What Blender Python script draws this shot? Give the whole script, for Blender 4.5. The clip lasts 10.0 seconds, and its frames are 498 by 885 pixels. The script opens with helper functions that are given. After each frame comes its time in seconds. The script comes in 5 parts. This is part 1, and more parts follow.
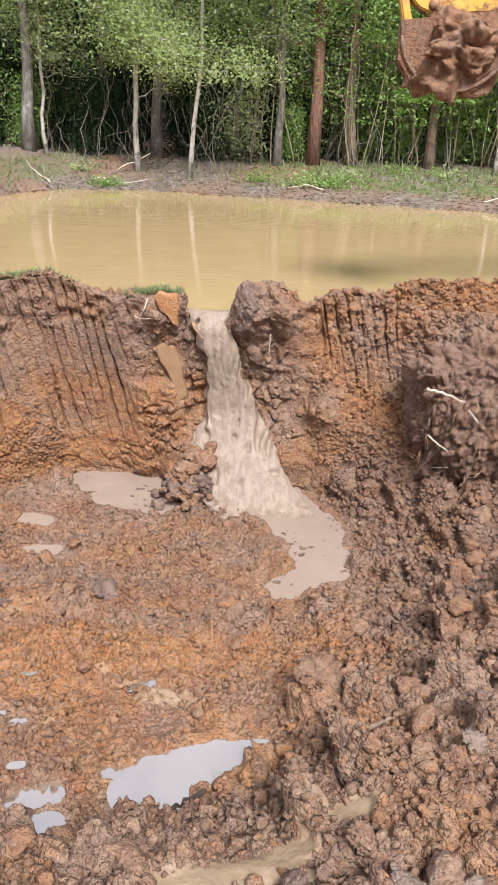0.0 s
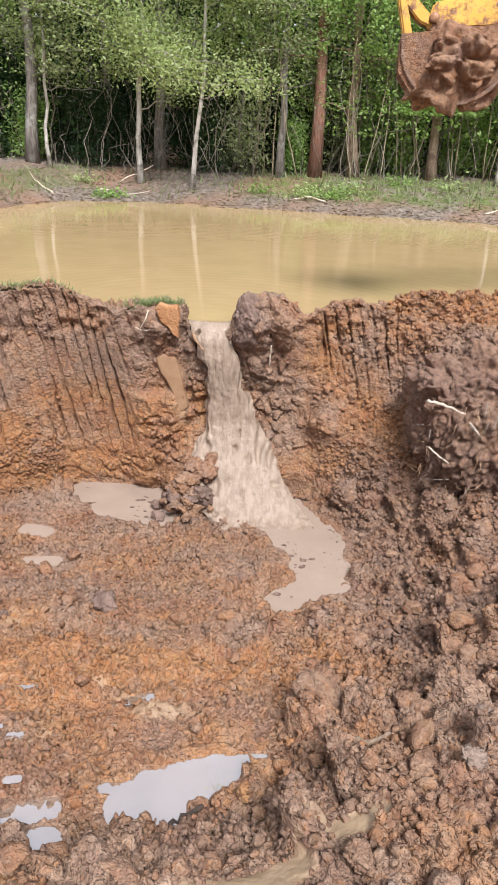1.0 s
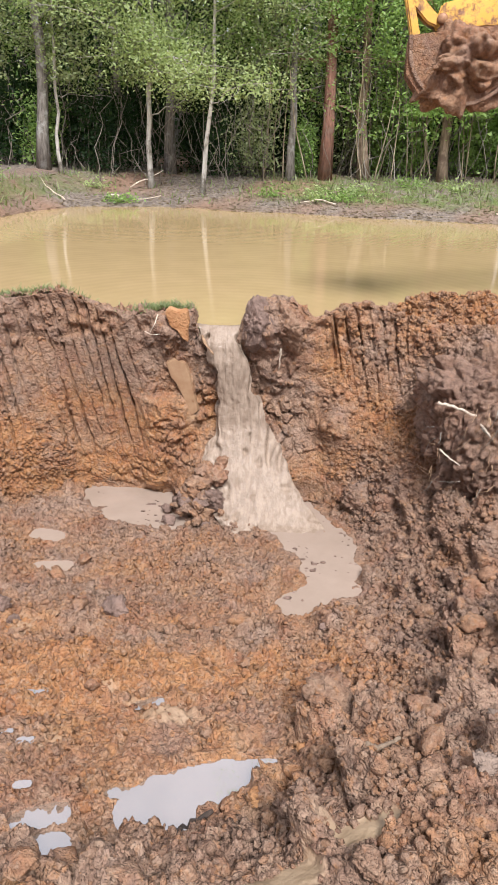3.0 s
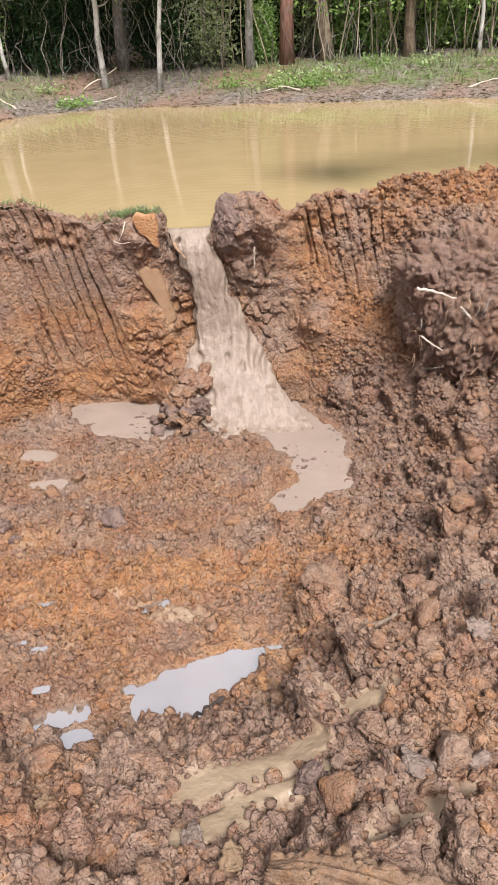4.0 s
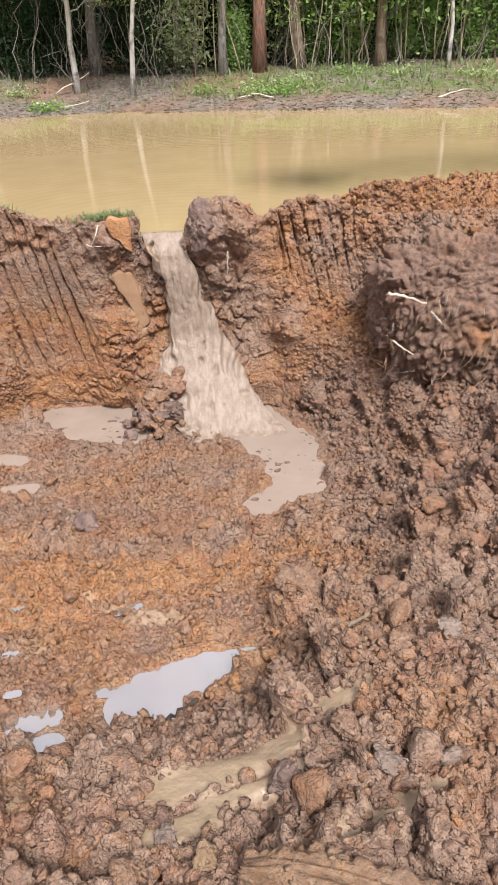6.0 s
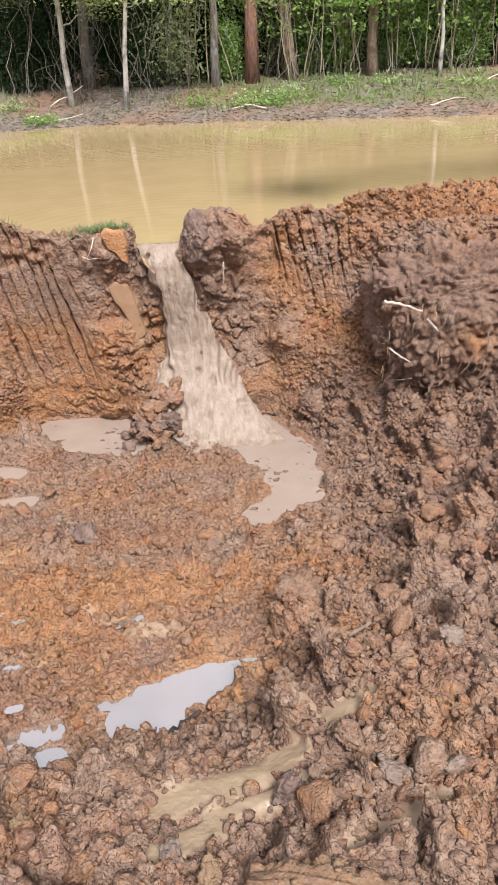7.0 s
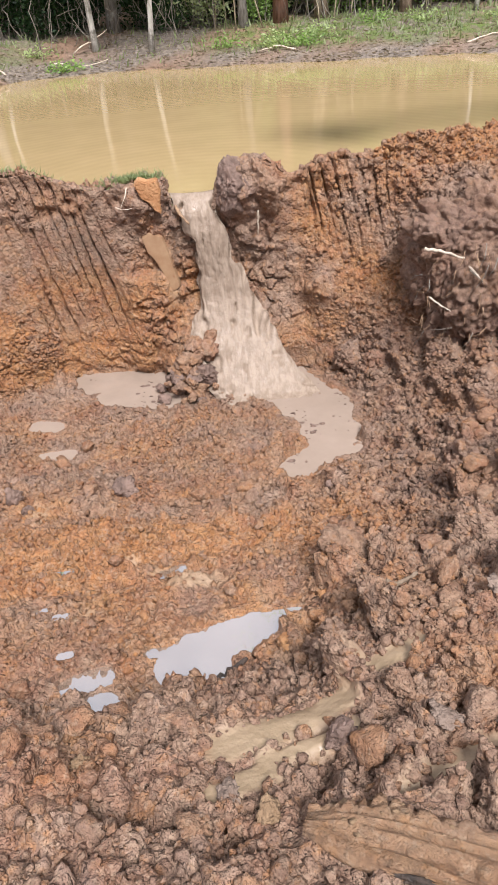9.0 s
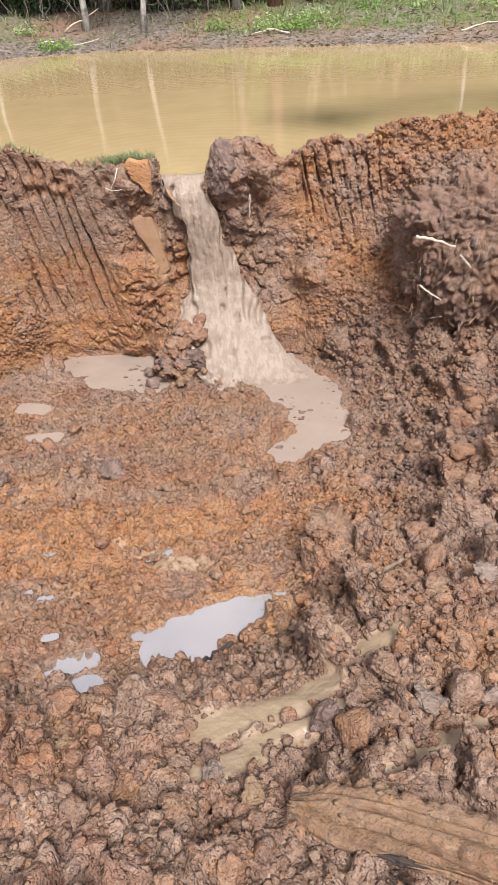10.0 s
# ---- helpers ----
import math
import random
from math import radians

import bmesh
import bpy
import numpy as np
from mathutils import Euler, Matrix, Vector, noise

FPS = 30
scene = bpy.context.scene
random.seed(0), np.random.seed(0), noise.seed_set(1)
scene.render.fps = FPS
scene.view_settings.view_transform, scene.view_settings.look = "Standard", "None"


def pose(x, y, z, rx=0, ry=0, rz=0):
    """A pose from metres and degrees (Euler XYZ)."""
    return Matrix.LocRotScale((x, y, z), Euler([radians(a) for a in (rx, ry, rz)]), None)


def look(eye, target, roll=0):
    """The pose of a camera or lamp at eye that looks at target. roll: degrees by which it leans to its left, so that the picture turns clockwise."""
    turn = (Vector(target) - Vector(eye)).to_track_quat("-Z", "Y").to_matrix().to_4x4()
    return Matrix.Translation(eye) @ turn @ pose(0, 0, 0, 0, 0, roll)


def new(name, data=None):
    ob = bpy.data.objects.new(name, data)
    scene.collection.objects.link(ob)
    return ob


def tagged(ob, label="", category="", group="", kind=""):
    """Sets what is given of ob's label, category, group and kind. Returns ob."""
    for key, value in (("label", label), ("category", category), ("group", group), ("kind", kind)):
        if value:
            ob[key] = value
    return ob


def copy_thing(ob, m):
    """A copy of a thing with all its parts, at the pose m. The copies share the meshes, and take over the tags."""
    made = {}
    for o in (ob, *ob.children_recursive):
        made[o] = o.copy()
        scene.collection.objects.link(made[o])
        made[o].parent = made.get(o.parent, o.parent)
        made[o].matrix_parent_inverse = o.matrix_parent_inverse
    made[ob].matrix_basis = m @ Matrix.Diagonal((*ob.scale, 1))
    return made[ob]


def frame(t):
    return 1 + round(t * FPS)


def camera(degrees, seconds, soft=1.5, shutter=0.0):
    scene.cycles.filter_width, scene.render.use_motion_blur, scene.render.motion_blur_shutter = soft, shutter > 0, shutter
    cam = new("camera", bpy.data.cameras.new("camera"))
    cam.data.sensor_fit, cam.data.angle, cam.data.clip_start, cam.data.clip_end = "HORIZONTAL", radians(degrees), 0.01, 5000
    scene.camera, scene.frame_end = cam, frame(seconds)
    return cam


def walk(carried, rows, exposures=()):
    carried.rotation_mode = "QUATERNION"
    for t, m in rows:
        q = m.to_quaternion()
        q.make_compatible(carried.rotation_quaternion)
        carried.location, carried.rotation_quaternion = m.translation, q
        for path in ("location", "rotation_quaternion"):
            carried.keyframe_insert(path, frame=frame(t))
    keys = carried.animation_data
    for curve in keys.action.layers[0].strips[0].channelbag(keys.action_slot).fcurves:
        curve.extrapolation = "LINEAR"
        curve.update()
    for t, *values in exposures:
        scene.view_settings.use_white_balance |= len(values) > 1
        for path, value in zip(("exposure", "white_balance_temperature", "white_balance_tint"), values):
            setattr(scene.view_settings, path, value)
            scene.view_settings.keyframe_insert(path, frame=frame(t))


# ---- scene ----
cam = camera(37.1, 10.0, soft=0.7)
PATH = [
    (0, (0.009, -0.248, 1.324), (0.021, 1.577, 0.507), 2.1),
    (0.5, (0.014, -0.251, 1.323), (0.03, 1.582, 0.522), 2.2),
    (1, (0.024, -0.237, 1.328), (0.028, 1.599, 0.536), 2.1),
    (1.5, (0.015, -0.235, 1.325), (0.01, 1.606, 0.544), 2.2),
    (2, (0.025, -0.232, 1.328), (0.014, 1.612, 0.554), 1.5),
    (3.5, (0.055, -0.23, 1.32), (0.0, 1.598, 0.511), 0.7),
    (4, (0.066, -0.245, 1.299), (0.061, 1.484, 0.292), -3.4),
    (4.5, (0.06, -0.257, 1.293), (0.07, 1.474, 0.291), -3.0),
    (5, (0.065, -0.256, 1.294), (0.086, 1.476, 0.294), -2.7),
    (5.5, (0.067, -0.258, 1.296), (0.109, 1.469, 0.289), -2.5),
    (6, (0.066, -0.263, 1.289), (0.133, 1.471, 0.294), -2.3),
    (7.5, (0.052, -0.257, 1.297), (0.113, 1.49, 0.324), -3.6),
    (8, (0.03, -0.248, 1.297), (-0.01, 1.468, 0.271), -5.4),
    (8.5, (0.012, -0.245, 1.295), (-0.009, 1.452, 0.237), -5.0),
    (9, (-0.008, -0.251, 1.286), (-0.013, 1.434, 0.208), -4.7),
    (9.5, (-0.028, -0.249, 1.277), (-0.007, 1.42, 0.176), -3.6),
    (10, (-0.02, -0.251, 1.271), (0.01, 1.414, 0.163), -3.1),
]
walk(cam, [(t, look(eye, target, roll)) for t, eye, target, roll in PATH], [(0, 0.45, 5950, 10), (10, 0.45, 5950, 10)])

# ---------------------------------------------------------------- light
world = bpy.data.worlds.new("world")
scene.world = world
world.use_nodes = True
wn, wl = world.node_tree.nodes, world.node_tree.links
sky = wn.new("ShaderNodeTexSky")
sky.sky_type = "NISHITA"
sky.sun_disc = False
SUN_EL, SUN_AZ = 51.0, 166.0          # degrees; azimuth clockwise from +y
sky.sun_elevation, sky.sun_rotation = radians(SUN_EL), radians(SUN_AZ)
sky.air_density, sky.dust_density, sky.ozone_density = 1.0, 3.0, 1.0
# broken white cloud over the sky
wtc = wn.new("ShaderNodeTexCoord")
wcl = wn.new("ShaderNodeTexNoise")
wcl.inputs["Scale"].default_value, wcl.inputs["Detail"].default_value = 3.2, 7
wra = wn.new("ShaderNodeValToRGB")
wra.color_ramp.elements[0].position, wra.color_ramp.elements[1].position = 0.36, 0.66
wra.color_ramp.elements[0].color, wra.color_ramp.elements[1].color = (0.6, 0.6, 0.6, 1), (1, 1, 1, 1)
wmx = wn.new("ShaderNodeMix")
wmx.data_type = "RGBA"
wmx.inputs["B"].default_value = (10.0, 9.7, 10.1, 1)
wl.new(wtc.outputs["Generated"], wcl.inputs["Vector"])
wl.new(wcl.outputs["Fac"], wra.inputs["Fac"])
wl.new(wra.outputs["Color"], wmx.inputs["Factor"])
wl.new(sky.outputs["Color"], wmx.inputs["A"])
wl.new(wmx.outputs["Result"], wn["Background"].inputs["Color"])
wn["Background"].inputs["Strength"].default_value = 0.085
sun = new("sun", bpy.data.lights.new("sun", "SUN"))
sun.data.energy, sun.data.angle, sun.data.color = 5.0, radians(19), (1.0, 0.955, 0.905)
az, el = radians(SUN_AZ), radians(SUN_EL)
sun.matrix_world = look((math.sin(az) * math.cos(el) * 30, math.cos(az) * math.cos(el) * 30, math.sin(el) * 30), (0, 0, 0))

# ---------------------------------------------------------------- materials


class Mat:
    """A node material with short calls."""

    def __init__(self, name, rough=0.7, metal=0.0, spec=0.5):
        self.m = bpy.data.materials.new(name)
        self.m.use_nodes = True
        self.n, self.l = self.m.node_tree.nodes, self.m.node_tree.links
        self.b = self.n["Principled BSDF"]
        self.b.inputs["Roughness"].default_value = rough
        self.b.inputs["Metallic"].default_value = metal
        self.b.inputs["Specular IOR Level"].default_value = spec
        self.co = self.n.new("ShaderNodeNewGeometry").outputs["Position"]

    def noise(self, scale, detail=4.0, rough=0.55, lo=0.35, hi=0.65, stretch=None, kind="ShaderNodeTexNoise"):
        t = self.n.new(kind)
        t.inputs["Scale"].default_value = scale
        if kind == "ShaderNodeTexNoise":
            t.inputs["Detail"].default_value, t.inputs["Roughness"].default_value = detail, rough
        if stretch:
            mp = self.n.new("ShaderNodeMapping")
            mp.inputs["Scale"].default_value = stretch
            self.l.new(self.co, mp.inputs["Vector"])
            self.l.new(mp.outputs["Vector"], t.inputs["Vector"])
        else:
            self.l.new(self.co, t.inputs["Vector"])
        return self.span(t.outputs["Fac" if kind == "ShaderNodeTexNoise" else "Distance"], lo, hi)

    def span(self, socket, lo, hi, a=0.0, b=1.0):
        r = self.n.new("ShaderNodeMapRange")
        r.inputs["From Min"].default_value, r.inputs["From Max"].default_value = lo, hi
        r.inputs["To Min"].default_value, r.inputs["To Max"].default_value = a, b
        self.l.new(socket, r.inputs["Value"])
        return r.outputs["Result"]

    def attr(self, name):
        a = self.n.new("ShaderNodeAttribute")
        a.attribute_name = name
        return a.outputs["Fac"]

    def rand(self):
        return self.n.new("ShaderNodeObjectInfo").outputs["Random"]

    def island(self):
        return self.n.new("ShaderNodeNewGeometry").outputs["Random Per Island"]

    def put(self, where, value):
        if isinstance(value, bpy.types.NodeSocket):
            self.l.new(value, where)
        else:
            where.default_value = (*value, 1) if isinstance(value, tuple) else value

    def mix(self, fac, a, b, how="MIX"):
        x = self.n.new("ShaderNodeMix")
        x.data_type, x.blend_type = "RGBA", how
        self.put(x.inputs["Factor"], fac)
        self.put(x.inputs["A"], a)
        self.put(x.inputs["B"], b)
        return x.outputs["Result"]

    def calc(self, op, a, b=0.0):
        x = self.n.new("ShaderNodeMath")
        x.operation, x.use_clamp = op, op == "ADD"
        self.put(x.inputs[0], a)
        self.put(x.inputs[1], b)
        return x.outputs[0]

    def bump(self, strength, distance, *heights):
        """Relief from heights, each finer than the one before."""
        last = None
        for h in heights:
            u = self.n.new("ShaderNodeBump")
            u.inputs["Distance"].default_value = distance
            self.put(u.inputs["Strength"], strength)
            self.l.new(h, u.inputs["Height"])
            if last:
                self.l.new(last, u.inputs["Normal"])
            last = u.outputs["Normal"]
            distance *= 0.42
        self.l.new(last, self.b.inputs["Normal"])

    def crumble(self, nubs=True):
        """Heights of torn clay: soft hollows, nubs or grit, fine grains."""
        middle = self.noise(58, 2, 0.6, 1, 0, None, "ShaderNodeTexVoronoi") if nubs else self.noise(60, 6, 0.65, 0, 1)
        return self.noise(24, 6, 0.6, 0, 1), middle, self.noise(135, 2, 0.6, 1, 0, None, "ShaderNodeTexVoronoi")

    def done(self, color, rough=None):
        self.put(self.b.inputs["Base Color"], color)
        if rough is not None:
            self.put(self.b.inputs["Roughness"], rough)
        return self.m


def soil_colors(k, clay, smear, tone):
    """Wet clay soil: brown, red-brown, ochre and grey veins."""
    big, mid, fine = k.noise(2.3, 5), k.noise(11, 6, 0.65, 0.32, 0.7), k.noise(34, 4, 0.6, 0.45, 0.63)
    brown = k.mix(big, (0.215, 0.125, 0.083), (0.30, 0.186, 0.124))
    brown = k.mix(mid, brown, (0.37, 0.25, 0.172))
    ochre = k.mix(mid, (0.36, 0.145, 0.05), (0.45, 0.245, 0.105))
    col = k.mix(clay, brown, ochre)
    col = k.mix(k.calc("MULTIPLY", k.noise(3.7, 5, 0.6, 0.5, 0.66), 0.45), col, (0.285, 0.115, 0.06))
    col = k.mix(k.calc("MULTIPLY", k.noise(19, 4, 0.6, 0.56, 0.66), 0.45), col, (0.42, 0.19, 0.06))
    veins = k.calc("MULTIPLY", k.noise(5.2, 6, 0.65, 0.53, 0.66), 0.38)
    col = k.mix(veins, col, (0.285, 0.215, 0.18))
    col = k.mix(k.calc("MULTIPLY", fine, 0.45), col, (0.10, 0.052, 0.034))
    col = k.mix(k.calc("MULTIPLY", k.noise(48, 4, 0.6, 0.52, 0.66), 0.5), col, (0.44, 0.315, 0.215))
    col = k.mix(k.calc("MULTIPLY", smear, 0.95), col, k.mix(mid, (0.315, 0.23, 0.14), (0.375, 0.277, 0.175)))
    if tone is not None:
        col = k.mix(k.calc("MULTIPLY", tone, 0.66), col, k.mix(fine, (0.20, 0.12, 0.088), (0.09, 0.05, 0.038)))
    return k.mix(1.0, col, (0.88, 0.86, 0.855), "MULTIPLY")


def soil_material():
    k = Mat("clay_soil", 0.7, 0, 0.4)
    clay, smear, bank, dark = k.attr("clay"), k.attr("smear"), k.attr("bank"), k.attr("dark")
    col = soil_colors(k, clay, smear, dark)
    # leaf litter, red earth and moss of the far bank
    litter = k.mix(k.noise(14, 6, 0.7), (0.11, 0.085, 0.068), (0.32, 0.255, 0.205))
    litter = k.mix(k.noise(0.55, 3, 0.5, 0.45, 0.6), litter, (0.27, 0.165, 0.11))
    litter = k.mix(k.calc("MULTIPLY", k.attr("grass"), k.noise(5, 5, 0.6, 0.35, 0.6)), litter, (0.13, 0.17, 0.04))
    col = k.mix(bank, col, litter)
    wet = k.noise(6.5, 5, 0.6, 0.5, 0.64)
    rough = k.span(k.calc("ADD", k.calc("MULTIPLY", wet, 0.6), k.calc("MULTIPLY", smear, 0.45)), 0, 1, 0.82, 0.28)
    k.bump(k.span(smear, 0, 0.8, 1.0, 0.16), 0.026, *k.crumble())
    return k.done(col, rough)


def clod_material(name, joined_rest):
    k = Mat(name, 0.72, 0, 0.3)
    if joined_rest:
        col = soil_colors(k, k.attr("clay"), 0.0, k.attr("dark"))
    else:
        one = k.rand()
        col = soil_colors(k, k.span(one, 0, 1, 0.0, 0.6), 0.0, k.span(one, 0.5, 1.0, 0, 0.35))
    k.bump(1.0, 0.022, *k.crumble(False))
    return k.done(col, k.span(k.noise(9, 4), 0, 1, 0.62, 0.95))


def water_material(name, deep, light, rough, bumps, gloss=1.33):
    k = Mat(name, rough)
    k.b.inputs["IOR"].default_value = gloss
    col = k.mix(k.noise(2.6, 6, 0.65, 0.35, 0.65) if bumps is not flow_ripples else k.noise(26, 5, 0.6, 0.4, 0.6, (1, 0.6, 0.3)), deep, light)
    bumps(k)
    return k.done(col)


def pond_ripples(k):
    mp = k.n.new("ShaderNodeMapping")
    mp.inputs["Location"].default_value = (0.28, -5.2, 0)
    k.l.new(k.co, mp.inputs["Vector"])
    w = k.n.new("ShaderNodeTexWave")
    w.wave_type, w.rings_direction = "RINGS", "SPHERICAL"
    w.inputs["Scale"].default_value, w.inputs["Distortion"].default_value = 2.4, 0.7
    w.inputs["Detail Scale"].default_value = 0.6
    k.l.new(mp.outputs["Vector"], w.inputs["Vector"])
    k.bump(0.05, 0.008, w.outputs["Fac"], k.noise(3.0, 3, 0.5, 0, 1, (1.0, 0.5, 1)))


def still_ripples(k):
    k.bump(0.05, 0.004, k.noise(7, 2, 0.5, 0, 1))


def flow_ripples(k):
    k.bump(0.9, 0.012, k.noise(30, 5, 0.65, 0, 1, (1, 0.8, 0.7)), k.noise(80, 4, 0.65, 0, 1))


def bark_material(name, a, b, spots=None):
    k = Mat(name, 0.85, 0, 0.3)
    col = k.mix(k.noise(9, 5, 0.65, 0.35, 0.65, (3, 3, 0.5)), a, b)
    if spots:
        col = k.mix(k.noise(6, 4, 0.6, 0.52, 0.66), col, spots)
    k.bump(0.7, 0.03, k.noise(16, 5, 0.7, 0, 1, (2.5, 2.5, 0.35)))
    return k.done(col)


def log_material():
    k = Mat("mud_caked_log", 0.8, 0, 0.35)
    wood = k.mix(k.noise(14, 6, 0.7, 0.38, 0.62, (0.4, 1.3, 1.3)), (0.07, 0.04, 0.025), (0.24, 0.15, 0.09))
    mud = soil_colors(k, 0.5, 0.25, None)
    col = k.mix(k.noise(6, 6, 0.7, 0.36, 0.46), wood, mud)
    k.bump(1.0, 0.02, k.noise(34, 6, 0.7, 0, 1), k.noise(110, 3, 0.7, 0, 1))
    return k.done(col)


def leaf_material(name, a, b, c):
    k = Mat(name, 0.5, 0, 0.35)
    col = k.mix(k.island(), a, b)
    col = k.mix(k.noise(0.9, 3, 0.5, 0.4, 0.65), col, c)
    k.b.inputs["Subsurface Weight"].default_value = 0.0
    tr = k.n.new("ShaderNodeBsdfTranslucent")
    k.put(tr.inputs["Color"], k.mix(1.0, col, (1.25, 1.35, 0.8), "MULTIPLY"))
    mx = k.n.new("ShaderNodeMixShader")
    mx.inputs[0].default_value = 0.45
    k.l.new(k.b.outputs[0], mx.inputs[1])
    k.l.new(tr.outputs[0], mx.inputs[2])
    k.l.new(mx.outputs[0], k.n["Material Output"].inputs["Surface"])
    return k.done(col)


def paint_material():
    k = Mat("worn_yellow_paint", 0.45)
    col = k.mix(k.noise(3, 4), (0.62, 0.33, 0.05), (0.70, 0.40, 0.075))
    col = k.mix(k.noise(7, 7, 0.75, 0.50, 0.60), col, (0.16, 0.07, 0.04))
    col = k.mix(k.calc("MULTIPLY", k.noise(24, 5, 0.7, 0.55, 0.65), 0.7), col, (0.30, 0.16, 0.09))
    k.bump(0.25, 0.004, k.noise(50, 4, 0.6, 0, 1))
    return k.done(col, k.span(k.noise(8, 4), 0, 1, 0.35, 0.7))


def plain(name, a, b, rough, metal=0.0, scale=20, relief=0.2):
    k = Mat(name, rough, metal)
    k.bump(relief, 0.004 if relief < 0.5 else 0.02, k.noise(scale * 4, 4, 0.6, 0, 1))
    return k.done(k.mix(k.noise(scale, 5, 0.6), a, b), k.span(k.noise(scale * 0.5, 4), 0, 1, rough * 0.8, min(1, rough * 1.3)))


SOIL = soil_material()
CLOD = clod_material("brown_clod", False)
CRUMB = clod_material("soil_crumbs", True)
OCHRE = plain("ochre_clay", (0.34, 0.15, 0.055), (0.46, 0.245, 0.11), 0.65, 0, 14, 0.9)
POND = water_material("muddy_pond_water", (0.375, 0.265, 0.13), (0.41, 0.292, 0.145), 0.05, pond_ripples)
PUDDLE = water_material("puddle_water", (0.16, 0.12, 0.09), (0.22, 0.16, 0.12), 0.02, still_ripples, 4.8)
POOL = water_material("silty_pool_water", (0.275, 0.208, 0.16), (0.32, 0.243, 0.19), 0.12, still_ripples)
FLOW = water_material("running_silty_water", (0.245, 0.18, 0.132), (0.32, 0.243, 0.182), 0.18, flow_ripples)
BARK_GREY = bark_material("grey_bark", (0.10, 0.085, 0.07), (0.25, 0.22, 0.19), (0.32, 0.31, 0.28))
BARK_PALE = bark_material("pale_bark", (0.30, 0.27, 0.23), (0.52, 0.48, 0.42), (0.16, 0.14, 0.115))
BARK_PINE = bark_material("red_pine_bark", (0.13, 0.065, 0.045), (0.30, 0.155, 0.11), (0.20, 0.13, 0.10))
BARK_TAN = bark_material("tan_dead_wood", (0.17, 0.12, 0.08), (0.34, 0.25, 0.175), (0.15, 0.10, 0.07))
CANE = bark_material("dry_cane", (0.16, 0.12, 0.075), (0.38, 0.31, 0.21))
TWIGBARK = bark_material("grey_twig", (0.14, 0.115, 0.09), (0.30, 0.26, 0.21))
DEADWOOD = bark_material("wet_dead_wood", (0.17, 0.10, 0.06), (0.42, 0.27, 0.16), (0.07, 0.045, 0.03))
LOGWOOD = log_material()
# wet stick's own dark wood, and the black that stands for shade in log splits
WET_WOOD_SPLIT_SHADE = plain("wet_wood_and_split_shade", (0.02, 0.014, 0.01), (0.07, 0.045, 0.032), 0.7, 0, 30, 0.6)
ROOT = bark_material("bare_root", (0.44, 0.34, 0.25), (0.68, 0.58, 0.46))
LEAF_BRIGHT = leaf_material("spring_leaves", (0.27, 0.34, 0.13), (0.45, 0.50, 0.25), (0.34, 0.40, 0.18))
LEAF_GREEN = leaf_material("green_leaves", (0.11, 0.20, 0.055), (0.36, 0.47, 0.15), (0.24, 0.34, 0.10))
# near-black green: the shade under the canopy is put into this leaf colour
LEAF_SHADED = leaf_material("shaded_leaves", (0.012, 0.03, 0.012), (0.045, 0.085, 0.024), (0.022, 0.05, 0.016))
LEAF_DRY = leaf_material("olive_leaves", (0.16, 0.19, 0.09), (0.33, 0.35, 0.19), (0.23, 0.26, 0.12))
GRASS = leaf_material("grass_blades", (0.16, 0.195, 0.09), (0.34, 0.37, 0.19), (0.25, 0.28, 0.14))
YELLOW = paint_material()
BLACK = plain("black_steel", (0.018, 0.016, 0.015), (0.05, 0.04, 0.034), 0.5, 0.3)
RUST = plain("rusty_cylinder", (0.20, 0.095, 0.05), (0.34, 0.18, 0.09), 0.5, 0.3)
CHROME = plain("steel_rod", (0.42, 0.42, 0.42), (0.55, 0.54, 0.52), 0.25, 0.9)
RUBBER = plain("rubber_hose", (0.012, 0.012, 0.013), (0.03, 0.03, 0.03), 0.45)
STEEL = plain("worn_bucket_steel", (0.15, 0.085, 0.06), (0.34, 0.2, 0.145), 0.65, 0.1)

# ---------------------------------------------------------------- helpers of the scene


def part(name, data, material, parent=None, label=""):
    """One mesh object from a bmesh or a mesh, under a thing, a part, or at top level."""
    if isinstance(data, bmesh.types.BMesh):
        me = bpy.data.meshes.new(name)
        data.normal_update()
        data.to_mesh(me)
        data.free()
    else:
        me = data
    me.materials.clear()
    me.materials.append(material)
    ob = new(name, me)
    if parent is not None:
        ob.parent = parent
    return tagged(ob, label)


def array_mesh(name, verts, faces, smooth=True):
    """A mesh from arrays: verts (n, 3), faces (m, 3 or 4)."""
    verts, faces = np.asarray(verts, np.float32), np.asarray(faces, np.int32)
    me = bpy.data.meshes.new(name)
    me.vertices.add(len(verts))
    me.vertices.foreach_set("co", verts.ravel())
    k = faces.shape[1]
    me.loops.add(faces.size)
    me.loops.foreach_set("vertex_index", faces.ravel())
    me.polygons.add(len(faces))
    me.polygons.foreach_set("loop_start", np.arange(len(faces), dtype=np.int32) * k)
    me.polygons.foreach_set("loop_total", np.full(len(faces), k, np.int32))
    me.polygons.foreach_set("use_smooth", np.full(len(faces), smooth, bool))
    me.update(calc_edges=True)
    return me


def sstep(a, b, x):
    t = np.clip((np.asarray(x, float) - a) / (b - a), 0, 1)
    return t * t * (3 - 2 * t)


def hashed(i, j, k, seed):
    n = (i.astype(np.int64) * 374761393 + j.astype(np.int64) * 668265263 + k.astype(np.int64) * 1440662683 + seed * 97531) & 0xFFFFFFFF
    n = ((n ^ (n >> 13)) * 1274126177) & 0xFFFFFFFF
    n = ((n ^ (n >> 15)) * 2246822519) & 0xFFFFFFFF
    return (n ^ (n >> 16)) / 4294967296.0


